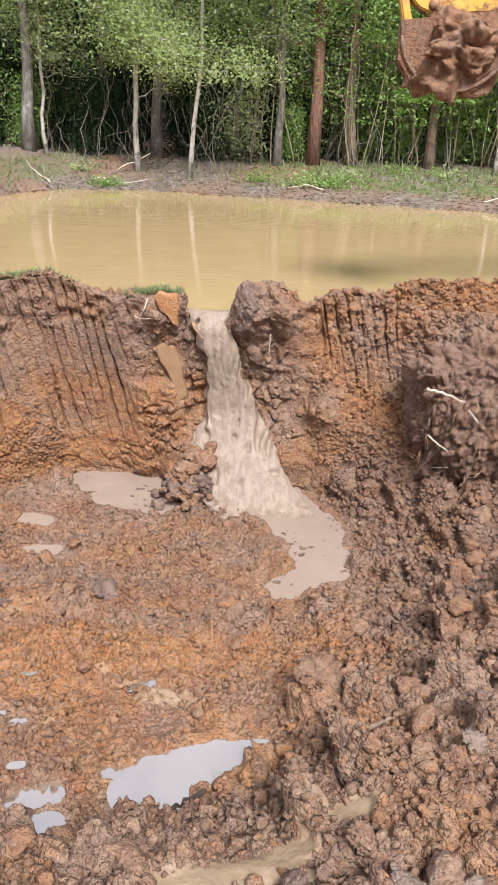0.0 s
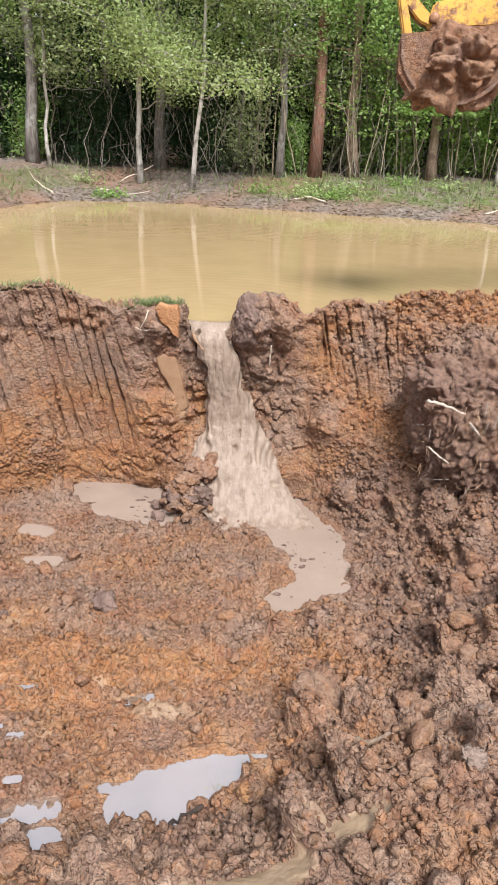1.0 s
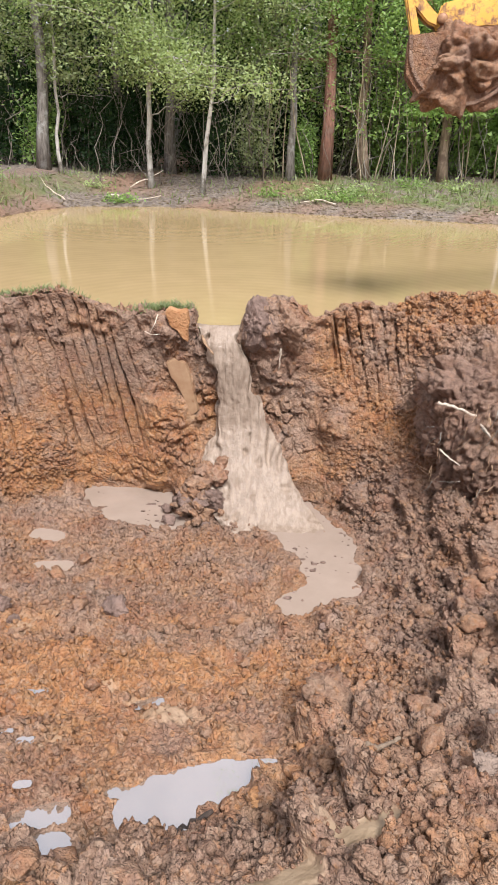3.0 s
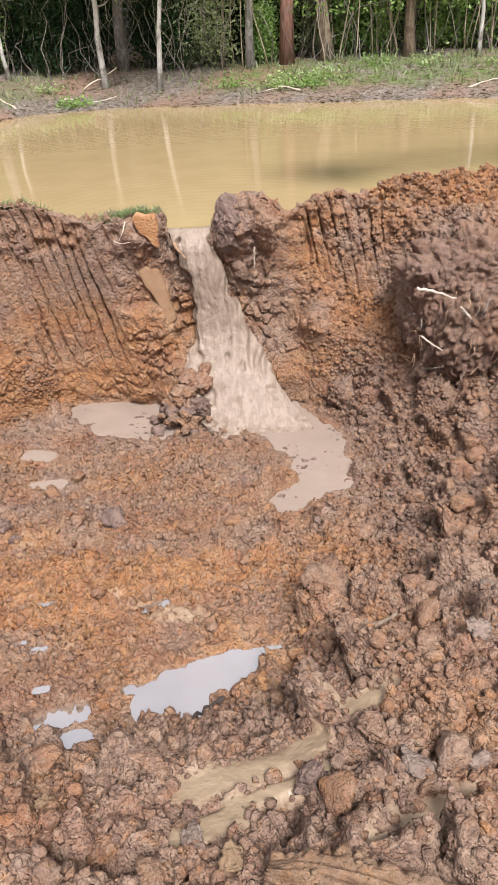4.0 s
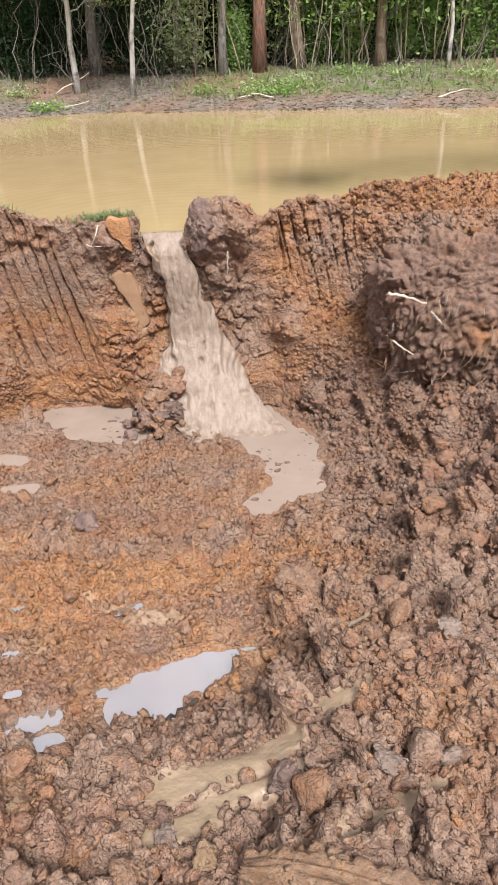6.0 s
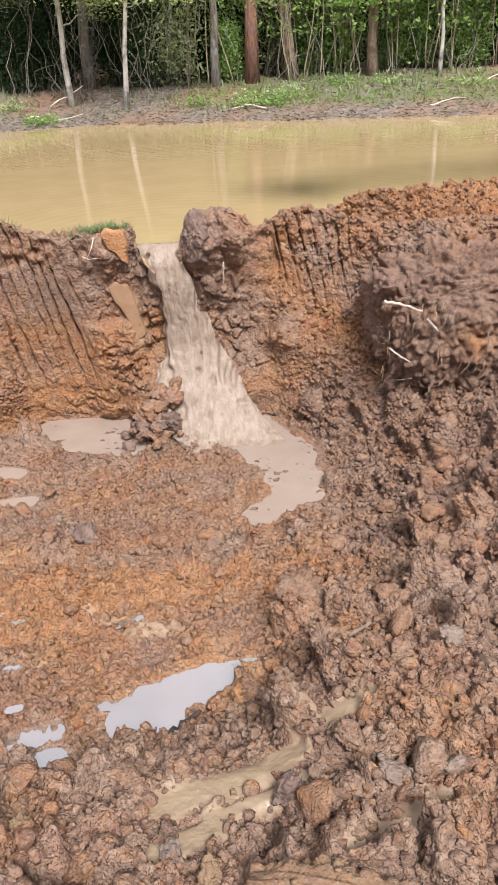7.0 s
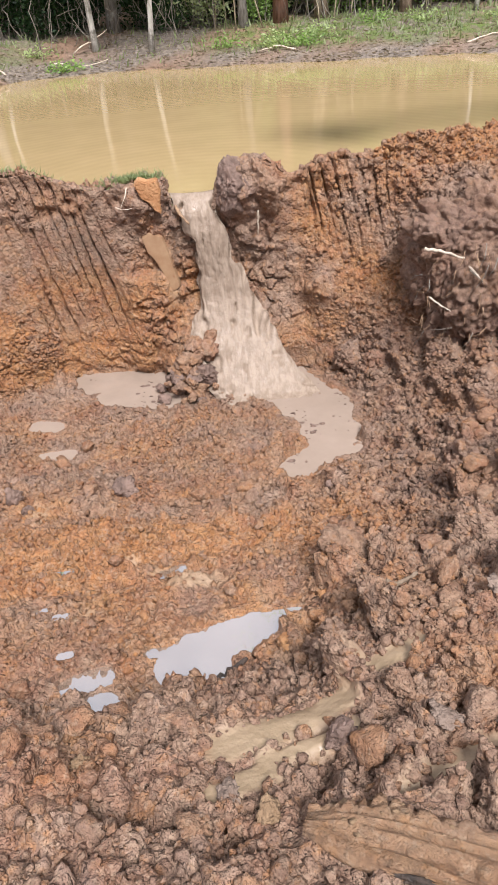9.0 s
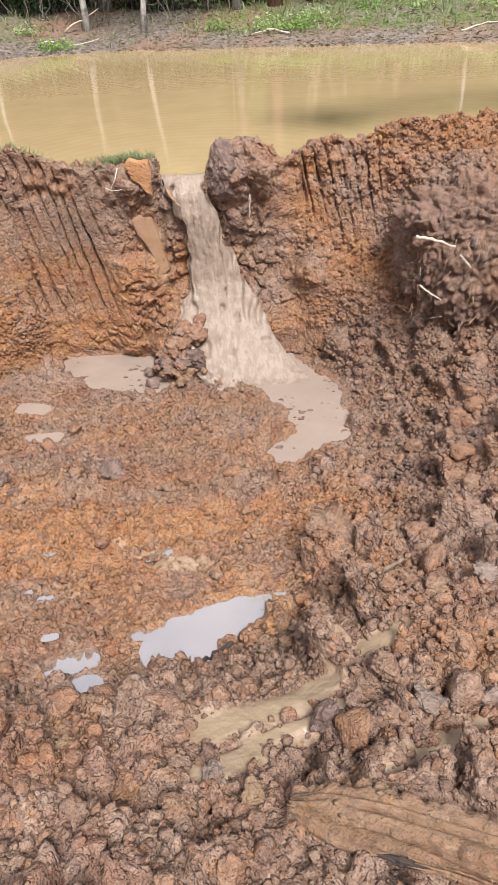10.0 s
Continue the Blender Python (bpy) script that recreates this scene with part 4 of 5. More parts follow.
def build_far_woods():
    thing = new("far_woods")
    pieces = []
    for i in range(90):
        x, y = RNG.uniform(-14, 14), RNG.uniform(16.8, 30)
        z = bank_z(x, y)
        r = RNG.uniform(0.05, 0.16)
        pieces.append(tube(wander((x, y, z - 0.1), (x + RNG.normal() * 0.4, y, z + 10), 8, 0.15, RNG), np.linspace(r, r * 0.5, 8), 6, False))
    v, f = joined(pieces)
    part("trunks", array_mesh("trunks", v, f), BARK_GREY, thing)
    # inner leaves, coloured near black for the shade between the trunks
    n = 150000
    c = np.stack([RNG.uniform(-17, 17, n), RNG.uniform(16.6, 25, n), 0.5 + 11.5 * RNG.random(n) ** 0.9], 1)
    c = c[(c[:, 2] > 1.7) | (RNG.random(n) < 0.55)]
    c = c[(vnoise(c, 1.3, 3) + 0.5 * vnoise(c, 0.5, 4)) > -0.6]
    v, f = leaves(c, 0.17 * (0.6 + 0.8 * RNG.random(len(c))), RNG, 0.3, 0.55)
    part("foliage", array_mesh("foliage", v, f, False), LEAF_SHADED, thing)
    # backdrop of large leaves in the same shade colour
    n = 30000
    c = np.stack([RNG.uniform(-22, 22, n), RNG.uniform(25.5, 30, n), 0.4 + 14 * RNG.random(n) ** 1.5], 1)
    v, f = leaves(c, 0.6 * (0.6 + 0.8 * RNG.random(n)), RNG, 0.3, 0.7)
    part("deep_foliage", array_mesh("deep_foliage", v, f, False), LEAF_SHADED, thing)
    # crowns above the wood's edge
    n = 150000
    c = np.stack([RNG.uniform(-15, 15, n), RNG.uniform(14.6, 18.5, n), 2.0 + 8.5 * RNG.random(n) ** 1.2], 1)
    c[:, 2] -= 0.85 * sstep(0.2, 1.4, c[:, 0]) * sstep(5, 2.0, c[:, 2])
    c[:, 1] -= 0.95 * sstep(0.6, 2.0, c[:, 0])
    c = c[(vnoise(c, 0.9, 8) + 0.6 * vnoise(c, 0.35, 9)) > 0.12 - 0.3 * sstep(0.4, 1.6, c[:, 0])]
    v, f = leaves(c, 0.085 * (0.6 + 0.8 * RNG.random(len(c))), RNG, 0.3, 0.5)
    part("upper_foliage", array_mesh("upper_foliage", v, f, False), LEAF_GREEN, thing)
    # leafy edge of the wood: dense and low over the canes, thin and olive over the pale stems
    for name, count, x0, x1, low, leaf in (("edge_foliage", 56000, 0.3, 7.0, 1.55, LEAF_GREEN), ("edge_twig_leaves", 26000, -7.0, 0.6, 2.0, LEAF_DRY)):
        c = np.stack([RNG.uniform(x0, x1, count), RNG.uniform(13.75, 14.55, count), low + 3.2 * RNG.random(count) ** 1.3], 1)
        c = c[(vnoise(c, 0.7, 18) + 0.7 * vnoise(c, 0.28, 19)) > 0.2 - 0.25 * sstep(low, low + 1.5, c[:, 2])]
        v, f = leaves(c, 0.068 * (0.6 + 0.8 * RNG.random(len(c))), RNG, 0.3, 0.5)
        part(name, array_mesh(name, v, f, False), leaf, thing)
    tagged(thing, "dense green woodland behind the pond, inner leaves coloured dark as shade", "woods", kind="stuff")


build_far_woods()


def blades(points, lengths, rng, lean=0.35, width=0.05):
    n = len(points)
    d = np.stack([rng.normal(size=n) * lean, rng.normal(size=n) * lean, np.ones(n)], 1)
    d /= np.linalg.norm(d, axis=1, keepdims=True)
    s = np.cross(d, rng.normal(size=(n, 3)))
    s /= np.linalg.norm(s, axis=1, keepdims=True) + 1e-9
    L = np.asarray(lengths).reshape(-1, 1)
    w = L * width
    mid = points + d * L * 0.55 + s * 0
    tip = points + d * L + rng.normal(size=(n, 3)) * L * 0.12 - np.array([0, 0, 1]) * L * 0.1
    v = np.stack([points - s * w, points + s * w, mid + s * w * 0.8, tip, mid - s * w * 0.8], 1).reshape(-1, 3)
    a = np.arange(n) * 5
    return v, np.concatenate([np.stack([a, a + 1, a + 2, a + 4], 1), np.stack([a + 4, a + 2, a + 3, a + 3], 1)])


def build_bank_cover():
    n = 16000
    x = RNG.uniform(-7, 7, n)
    y = shore(x) + 0.35 + 2.6 * RNG.random(n)
    p = np.stack([x, y, np.zeros(n)], 1)
    dens = 0.4 * sstep(-1.0, 1.0, x) * sstep(0.6, 1.1, y - shore(x)) + 0.35 * sstep(-2.8, -3.6, x) + 0.08
    keep = (RNG.random(n) < dens) & (vnoise(p, 0.4, 21) > -0.35)
    p = p[keep]
    p[:, 2] = [bank_z(a, b) - 0.01 for a, b in p[:, :2]]
    v, f = blades(p, 0.05 + 0.12 * RNG.random(len(p)) ** 2, RNG, 0.45, 0.09)
    tagged(part("bank_grass", tri_clean("bank_grass", v, f), GRASS), "short green grass and weeds on the far bank", "grass", kind="stuff")
    n = 6000
    x = RNG.uniform(-7, 7, n)
    y = shore(x) + 0.02 + 2.6 * RNG.random(n) ** 1.4
    c = np.stack([x, y, [bank_z(a, b) + 0.008 for a, b in zip(x, y)]], 1)
    v, f = leaves(c, 0.05 + 0.05 * RNG.random(n), RNG, 0.0, 0.5)
    v[:, 2] = np.repeat(c[:, 2], 4) + (v[:, 2] - np.repeat(c[:, 2], 4)) * 0.3
    tagged(part("leaf_litter", array_mesh("leaf_litter", v, f, False), LITTER), "dead grey and brown leaves along the shore", "leaf litter", kind="stuff")
    for x, y, dx, dy, h in ((-2.75, 13.6, 0.9, -0.1, 0.05), (-3.4, 12.9, -0.5, 0.4, 0.04), (-2.5, 14.2, 0.6, 0.2, 0.35), (4.9, 13.2, 0.5, 0.3, 0.3), (3.7, 12.2, 0.6, 0.1, 0.05), (1.2, 12.9, -0.6, 0.1, 0.04)):
        z = bank_z(x, y) + 0.01
        line = wander((x, y, z), (x + dx, y + dy, max(bank_z(x + dx, y + dy) + 0.01, z + h - 0.04)), 8, 0.06, RNG)
        tagged(rod("fallen_branch", line, np.linspace(0.016, 0.006, 8), ROOT), "thin bleached branch lying on the bank", "branch", "branches on the far bank")


LITTER = leaf_material("dead_leaves", (0.13, 0.09, 0.06), (0.36, 0.29, 0.22), (0.22, 0.16, 0.11))
build_bank_cover()


def weed(x, y, z, count, spread, size, leaf, label, seed):
    rng = np.random.default_rng(seed)
    c = rng.normal(size=(count, 3)) * np.array([spread, spread, spread * 0.5])
    c[:, 2] = np.abs(c[:, 2]) + 0.02
    v, f = leaves(c, size * (0.6 + 0.8 * rng.random(count)), rng, -0.1)
    stems = [tube(wander((0, 0, -0.03), q, 4, 0.02, rng), np.linspace(0.005, 0.003, 4), 4, False) for q in c[:14]]
    thing = new("weed")
    thing.location = (x, y, z)
    part("foliage", array_mesh("foliage", v, f, False), leaf, thing)
    v, f = joined(stems)
    tagged(part("stem", array_mesh("stem", v, f), leaf, thing), kind="stuff")
    tagged(thing, label, "weed", "weeds on the far bank")


for i, (x, y) in enumerate(((-2.55, 13.25), (0.9, 13.2), (1.3, 13.05), (1.6, 13.4), (2.6, 13.8), (-3.1, 14.0), (-4.6, 12.6), (4.6, 13.0), (0.1, 13.6), (3.4, 13.5))):
    weed(x, y, bank_z(x, y), 260 if i < 4 else 120, 0.17, 0.06, LEAF_GREEN if i % 2 == 0 else LEAF_BRIGHT, "low leafy green weed on the far shore", 300 + i)

# ---------------------------------------------------------------- things on the dug bank and the pit floor

def face_y(x, z):
    """The y of the bank's face, nearest to the pit, at x and height z."""
    c = int(np.argmin(np.abs(COLS - x)))
    g = GROUND[np.where(np.isin(ROW_TAGS, ("face", "top")))[0], max(c - 1, 0):c + 2].reshape(-1, 3)
    m = MOUND[np.abs(MOUND[:, 0] - x) < 0.02]
    g = np.vstack([g, m])
    near = g[np.abs(g[:, 2] - z) < 0.02]
    return float(near[:, 1].min()) if len(near) else float(g[np.argmin(np.abs(g[:, 2] - z)), 1])


def rim_tuft(x, width, seed, count):
    rng = np.random.default_rng(seed)
    c = int(np.argmin(np.abs(COLS - x)))
    rows = np.where(ROW_TAGS == "top")[0]
    pts = []
    for _ in range(count):
        k = int(np.clip(c + rng.normal() * width / 0.0085, 30, len(COLS) - 30))
        pts.append(GROUND[rows[rng.integers(12, len(rows) - 22)], k])
    pts = np.array(pts)
    v, f = blades(pts - np.array([0, 0, 0.006]), 0.02 + 0.05 * rng.random(count), rng, 0.6, 0.05)
    tagged(part("grass_tuft", tri_clean("grass_tuft", v, f), GRASS), "short green grass tuft on the bank's rim", "grass", kind="stuff")


rim_tuft(-0.66, 0.13, 1, 1700)
rim_tuft(-1.72, 0.16, 2, 900)
rim_tuft(-1.3, 0.1, 3, 120)


def lump_mesh(name, seed, subdivisions, rough, squash=(1, 1, 0.75)):
    """A clod: a broken, crumbly rounded lump of radius 1."""
    bm = bmesh.new()
    bmesh.ops.create_icosphere(bm, subdivisions=subdivisions, radius=1.0)
    p = np.array([v.co[:] for v in bm.verts])
    off = seed * 13.7
    planes = np.random.default_rng(seed).normal(size=(12, 3))
    planes /= np.linalg.norm(planes, axis=1, keepdims=True)
    r = np.ones(len(p))
    for a in planes:
        s = p @ a
        r = np.minimum(r, np.where(s > 0.05, (0.5 + 0.3 * ((a[0] * 7.3) % 1)) / np.maximum(s, 0.05), 9))
    r = 0.92 * r + 0.08
    q = p + off
    q = q + 0.12 * np.stack([vnoise(q, 0.3, seed + 1), vnoise(q, 0.3, seed + 2), vnoise(q, 0.3, seed + 3)], 1)
    l, w = shards(q, 0.6, seed)
    l2, w2 = shards(q, 0.27, seed + 5)
    r = r * (0.86 + 0.22 * fbm(q, 0.9, seed, 3) + rough * (0.26 * l + 0.13 * l2 + 0.08 * vnoise(q, 0.12, seed) - 0.1))
    for v, k, co in zip(bm.verts, r, p):
        v.co = Vector(co * k * np.array(squash))
    for f in bm.faces:
        f.smooth = True
    me = bpy.data.meshes.new(name)
    bm.to_mesh(me)
    bm.free()
    return me


CLODS = [lump_mesh("clod", s, 4, 1.0) for s in range(6)] + [lump_mesh("clod", s + 20, 3, 0.8) for s in range(6)]


def clod(x, y, size, which, label, sink=0.5, material=None, z=None, stretch=(1, 1, 1)):
    ob = tagged(part("clod", CLODS[which].copy() if material else CLODS[which], material or CLOD), label, "clod", "clods of clay in the pit")
    z = ground_at(x, y) if z is None else z
    turn = Euler([float(RNG.normal() * 0.4), float(RNG.normal() * 0.4), float(RNG.random() * 6.28)])
    ob.matrix_basis = Matrix.LocRotScale((x, y, z + size * 0.75 * (0.75 - sink)), turn, Vector(stretch) * size)
    return ob


DARK_CLAY = plain("dark_wet_clay", (0.125, 0.078, 0.058), (0.24, 0.155, 0.118), 0.7, 0, 16, 0.9)
OCHRE_BROWN = plain("ochre_brown_clay", (0.19, 0.115, 0.06), (0.30, 0.195, 0.11), 0.7, 0, 16, 0.9)
GREY_CLAY = plain("grey_clay", (0.17, 0.115, 0.085), (0.28, 0.20, 0.15), 0.7, 0, 18, 0.9)
clod(-0.77, 3.36, 0.10, 0, "dark grey wet clod on the ochre floor", 0.3, DARK_CLAY)
clod(-1.42, 3.3, 0.08, 1, "dark grey wet clod in the mud", 0.3, DARK_CLAY)
clod(-1.33, 3.22, 0.05, 2, "dark grey wet clod in the mud", 0.3, DARK_CLAY)
clod(0.42, 3.18, 0.032, 3, "bluish grey stone-like clod", 0.3, DARK_CLAY)
clod(0.36, 2.18, 0.13, 4, "large rounded brown clod of crumbly clay", 0.45)
clod(0.24, 1.97, 0.032, 5, "small orange clay lump", 0.2, OCHRE)
clod(0.93, 1.88, 0.055, 6, "smooth grey brown clod", 0.25, GREY_CLAY)
clod(1.04, 2.5, 0.05, 7, "smooth grey brown clod", 0.25, GREY_CLAY)
clod(0.06, 1.72, 0.055, 1, "ochre crumbly clod beside the puddle", 0.35, OCHRE)
clod(0.17, 1.03, 0.062, 0, "broken dark clod with sharp edges", 0.2, DARK_CLAY)
clod(-0.27, 1.13, 0.07, 2, "flat tilted slab of brown clay", 0.2, None, None, (1.2, 0.8, 0.5))
clod(-0.54, 0.99, 0.058, 3, "upright ochre brown clod", 0.1, OCHRE_BROWN, None, (0.75, 0.7, 1.3))
clod(-0.71, 1.10, 0.09, 4, "large brown clod in the trodden clay", 0.35)
clod(-0.62, 1.2, 0.06, 1, "large brown clod in the trodden clay", 0.3)
clod(-0.135, 0.85, 0.046, 5, "rounded pale brown clod by the smooth track", 0.2, GREY_CLAY)
clod(0.33, 0.93, 0.05, 1, "crumbly brown clod of clay", 0.3)
clod(-0.04, 0.78, 0.055, 0, "ochre brown clod beside the log", 0.2, OCHRE_BROWN, None, (0.8, 0.8, 1.2))
clod(-0.36, 0.86, 0.055, 3, "crumbly brown clod of clay", 0.25)
clod(-0.22, 0.76, 0.05, 4, "crumbly brown clod of clay", 0.25)
clod(0.45, 1.015, 0.06, 2, "smooth grey slab of clay", 0.25, GREY_CLAY, None, (0.75, 1.1, 0.4))
clod(0.36, 1.16, 0.06, 5, "rounded brown clod over a dark hollow", 0.1)
clod(0.26, 0.98, 0.045, 1, "rounded brown clod over a dark hollow", 0.15)
clod(0.80, 1.57, 0.06, 3, "smooth grey brown clod", 0.2, GREY_CLAY)
clod(0.70, 1.33, 0.075, 4, "large brown clod in the trodden clay", 0.3)
clod(0.60, 1.50, 0.06, 0, "crumbly brown clod of clay", 0.3)
clod(0.62, 1.02, 0.05, 9, "grey brown clod by the dark log", 0.3, GREY_CLAY)
for x, y, s in ((-0.52, 4.5, 0.06), (-0.42, 4.65, 0.08), (-0.30, 4.7, 0.08), (-0.33, 4.5, 0.06), (-0.62, 4.4, 0.05), (-0.85, 4.85, 0.035), (-0.48, 4.85, 0.07), (-0.36, 4.95, 0.07), (-0.42, 4.8, 0.09)):
    clod(x, y, s, int(RNG.integers(0, 6)), "dark wet clod lapped by silty water", 0.4, DARK_CLAY if s > 0.05 else None)
for x, y, z, s in ((-0.36, 4.76, -1.02, 0.06), (-0.27, 4.72, -1.06, 0.07), (-0.38, 4.68, -1.12, 0.06), (-0.30, 4.62, -1.19, 0.075), (-0.44, 4.62, -1.2, 0.06), (-0.24, 4.8, -0.98, 0.05), (-0.36, 4.55, -1.28, 0.06)):
    clod(x, y, 1.7 * s, int(RNG.integers(0, 6)), "dark wet clod lapped by silty water", 0.85, DARK_CLAY if s > 0.072 else None, z)


for k in range(34):
    a, r = float(RNG.random() * 6.28), float(RNG.random() ** 0.6)
    x, y = -0.40 + 0.26 * r * math.cos(a), 4.64 + 0.24 * r * math.sin(a)
    s = float(RNG.uniform(0.03, 0.08))
    clod(x, y, s, int(RNG.integers(0, 6)), "dark wet clod lapped by silty water", 0.62, DARK_CLAY if k % 3 == 0 else None, -1.36 + 0.27 * (1 - r) + 0.35 * max(0.0, y - 4.6))


def build_mound():
    """The undercut heap of dark clay at the right-hand end of the face."""
    bm = bmesh.new()
    bmesh.ops.create_icosphere(bm, subdivisions=7, radius=1.0)
    v = np.empty((len(bm.verts), 3))
    for k, w in enumerate(bm.verts):
        v[k] = w.co
    f = np.array([[w.index for w in t.verts] for t in bm.faces])
    bm.free()
    body = v * np.array([0.70, 0.44, 0.74])
    body *= (1 + 0.22 * fbm(v + 5, 0.7, 3, 3))[:, None]
    # undercut below, flattened top
    body[:, 2] = np.where(body[:, 2] > 0.25, 0.25 + 0.55 * (body[:, 2] - 0.25), body[:, 2])
    body[:, 1] += 0.10 * sstep(-0.1, -0.5, body[:, 2])
    p = body + np.array([1.80, 4.34, -0.46])
    n = v / np.array([0.70, 0.44, 0.74])
    n /= np.linalg.norm(n, axis=1, keepdims=True)
    warp = p + 0.02 * np.stack([vnoise(p, 0.05, 5), vnoise(p, 0.05, 6), vnoise(p, 0.05, 7)], 1)
    l1, w1 = shards(warp, 0.2, 21)
    l2, w2 = shards(warp, 0.085, 22)
    l3, w3 = shards(warp, 0.038, 23)
    fibre = vnoise(np.stack([p[:, 0], p[:, 1], (p[:, 2] + 0.5 * p[:, 0]) * 0.15], 1), 0.02, 24)
    p = p + n * (0.10 * l1 * sstep(0.3, 0.8, w1) + 0.042 * l2 + 0.02 * l3 + 0.014 * fibre - 0.04)[:, None]
    me = array_mesh("clay_mound", p, f)
    patch = np.exp(-((p[:, 0] - 1.68) / 0.12) ** 2 - ((p[:, 2] + 0.45) / 0.12) ** 2)
    for key, value in (("clay", 0.9 * patch + 0.3 * fbm(p, 0.3, 25, 3) + 0.5 * sstep(0.0, 0.25, p[:, 2])), ("dark", 0.75 - 0.9 * patch + 0.5 * fbm(p, 0.2, 26, 3) - 0.5 * sstep(0.0, 0.2, p[:, 2]))):
        me.attributes.new(key, "FLOAT", "POINT").data.foreach_set("value", np.clip(value, 0, 1).astype(np.float32))
    tagged(part("clay_mound", me, CRUMB), "undercut heap of dark fibrous clay at the bank", "mound")
    return p


MOUND = build_mound()


def log_mask(x, y):
    return capsule(x, y, 0.08, 0.76, 1.0, 0.36, 0.085)


def scatter_clods():
    made = 0
    while made < 260:
        x, y = float(RNG.uniform(-1.5, 1.8)), float(RNG.uniform(0.5, 4.3))
        want = 0.25 + 0.75 * sstep(-0.1, 0.6, x) + 0.6 * sstep(1.7, 1.2, y)
        wet = max(log_mask(x, y), puddle_mask(x, y), pool_mask(x, y), smear_mask(x, y), small_pool_mask(x, y), spud_mask(x, y))
        if RNG.random() > want or wet > 0.02:
            continue
        s = float(0.02 + 0.062 * RNG.random() ** 2.2) * (1.0 if y < 3 else 1.25)
        clod(x, y, s, int(RNG.integers(6, 12)), "crumbly brown clod of clay", 0.35, None, None, (1, float(RNG.uniform(0.7, 1.2)), float(RNG.uniform(0.7, 1.1))))
        made += 1


scatter_clods()


def soil_pieces(name, label, shapes, count, low, high, power, weight, smooth):
    """Pieces of soil strewn over the pit, joined, in the ground's own colours."""
    rows = np.where(np.isin(ROW_TAGS, ("floor", "face", "top")))[0]
    flat, nf = GROUND[rows].reshape(-1, 3), GROUND_N[rows].reshape(-1, 3)
    x, y = flat[:, 0], flat[:, 1]
    wet = np.maximum.reduce([log_mask(x, y), puddle_mask(x, y), pool_mask(x, y), 0.11 * smear_mask(x, y), small_pool_mask(x, y), spud_mask(x, y)])
    ok = (np.abs(x) < 2.2) & (y > 0.35) & (y < 5.06) & (wet < 0.1) & ((np.abs(x + 0.15) > 0.22) | (y < 4.6))
    w = ok * weight(x, y, flat[:, 2]) * (0.2 + sstep(-0.25, 0.35, fbm(flat, 0.35, 77, 3)))
    pick = RNG.choice(len(flat), count, False, w / w.sum())
    cl, dk = CLAY[rows].ravel(), DARK[rows].ravel()
    vs, fs, clay, dark, at = [], [], [], [], 0
    for k, i in enumerate(pick):
        v, f = shapes[k % len(shapes)]
        s = low + (high - low) * RNG.random() ** power
        a, b = RNG.random() * 6.28, RNG.random() * 6.28
        ca, sa, cb, sb = math.cos(a), math.sin(a), math.cos(b), math.sin(b)
        turn = np.array([[ca, -sa, 0], [sa, ca, 0], [0, 0, 1]]) @ np.array([[cb, 0, sb], [0, 1, 0], [-sb, 0, cb]])
        vs.append((v * s) @ turn.T + flat[i] + nf[i] * s * (0.25 if s < 0.025 else 0.0))
        fs.append(f + at)
        clay.append(np.full(len(v), cl[i] * (0.5 + RNG.random()) + 0.35 * (RNG.random() > 0.85)))
        dark.append(np.full(len(v), dk[i] * 0.7 + 0.55 * RNG.random() ** 3))
        at += len(v)
    me = array_mesh(name, np.vstack(vs), np.vstack(fs), smooth)
    for key, value in (("clay", np.concatenate(clay)), ("dark", np.concatenate(dark))):
        me.attributes.new(key, "FLOAT", "POINT").data.foreach_set("value", np.clip(value, 0, 1).astype(np.float32))
    tagged(part(name, me, CRUMB), label, "soil", kind="stuff")


def crumb_shapes():
    shapes = []
    for s in range(16):
        bm = bmesh.new()
        bmesh.ops.create_icosphere(bm, subdivisions=2 if s % 8 == 0 else 1, radius=1)
        v = np.array([w.co[:] for w in bm.verts])
        f = np.array([[w.index for w in t.verts] for t in bm.faces])
        bm.free()
        rng = np.random.default_rng(s)
        v = v * (0.85 + 0.5 * fbm(v + 9 * s, 0.8, s, 3))[:, None] * np.array([1, 0.6 + 0.4 * rng.random(), 0.55 + 0.3 * rng.random()]) + rng.normal(size=v.shape) * 0.19
        shapes.append((v, f))
    return shapes


def clump_shapes():
    shapes = []
    for s in range(12):
        me = lump_mesh("shape", 40 + s, 3 if s % 3 == 0 else 2, 0.9, (1, 0.85, 0.8))
        v = np.empty(len(me.vertices) * 3, np.float32)
        me.vertices.foreach_get("co", v)
        f = np.array([p.vertices[:] for p in me.polygons])
        bpy.data.meshes.remove(me)
        shapes.append((v.reshape(-1, 3), f))
    return shapes


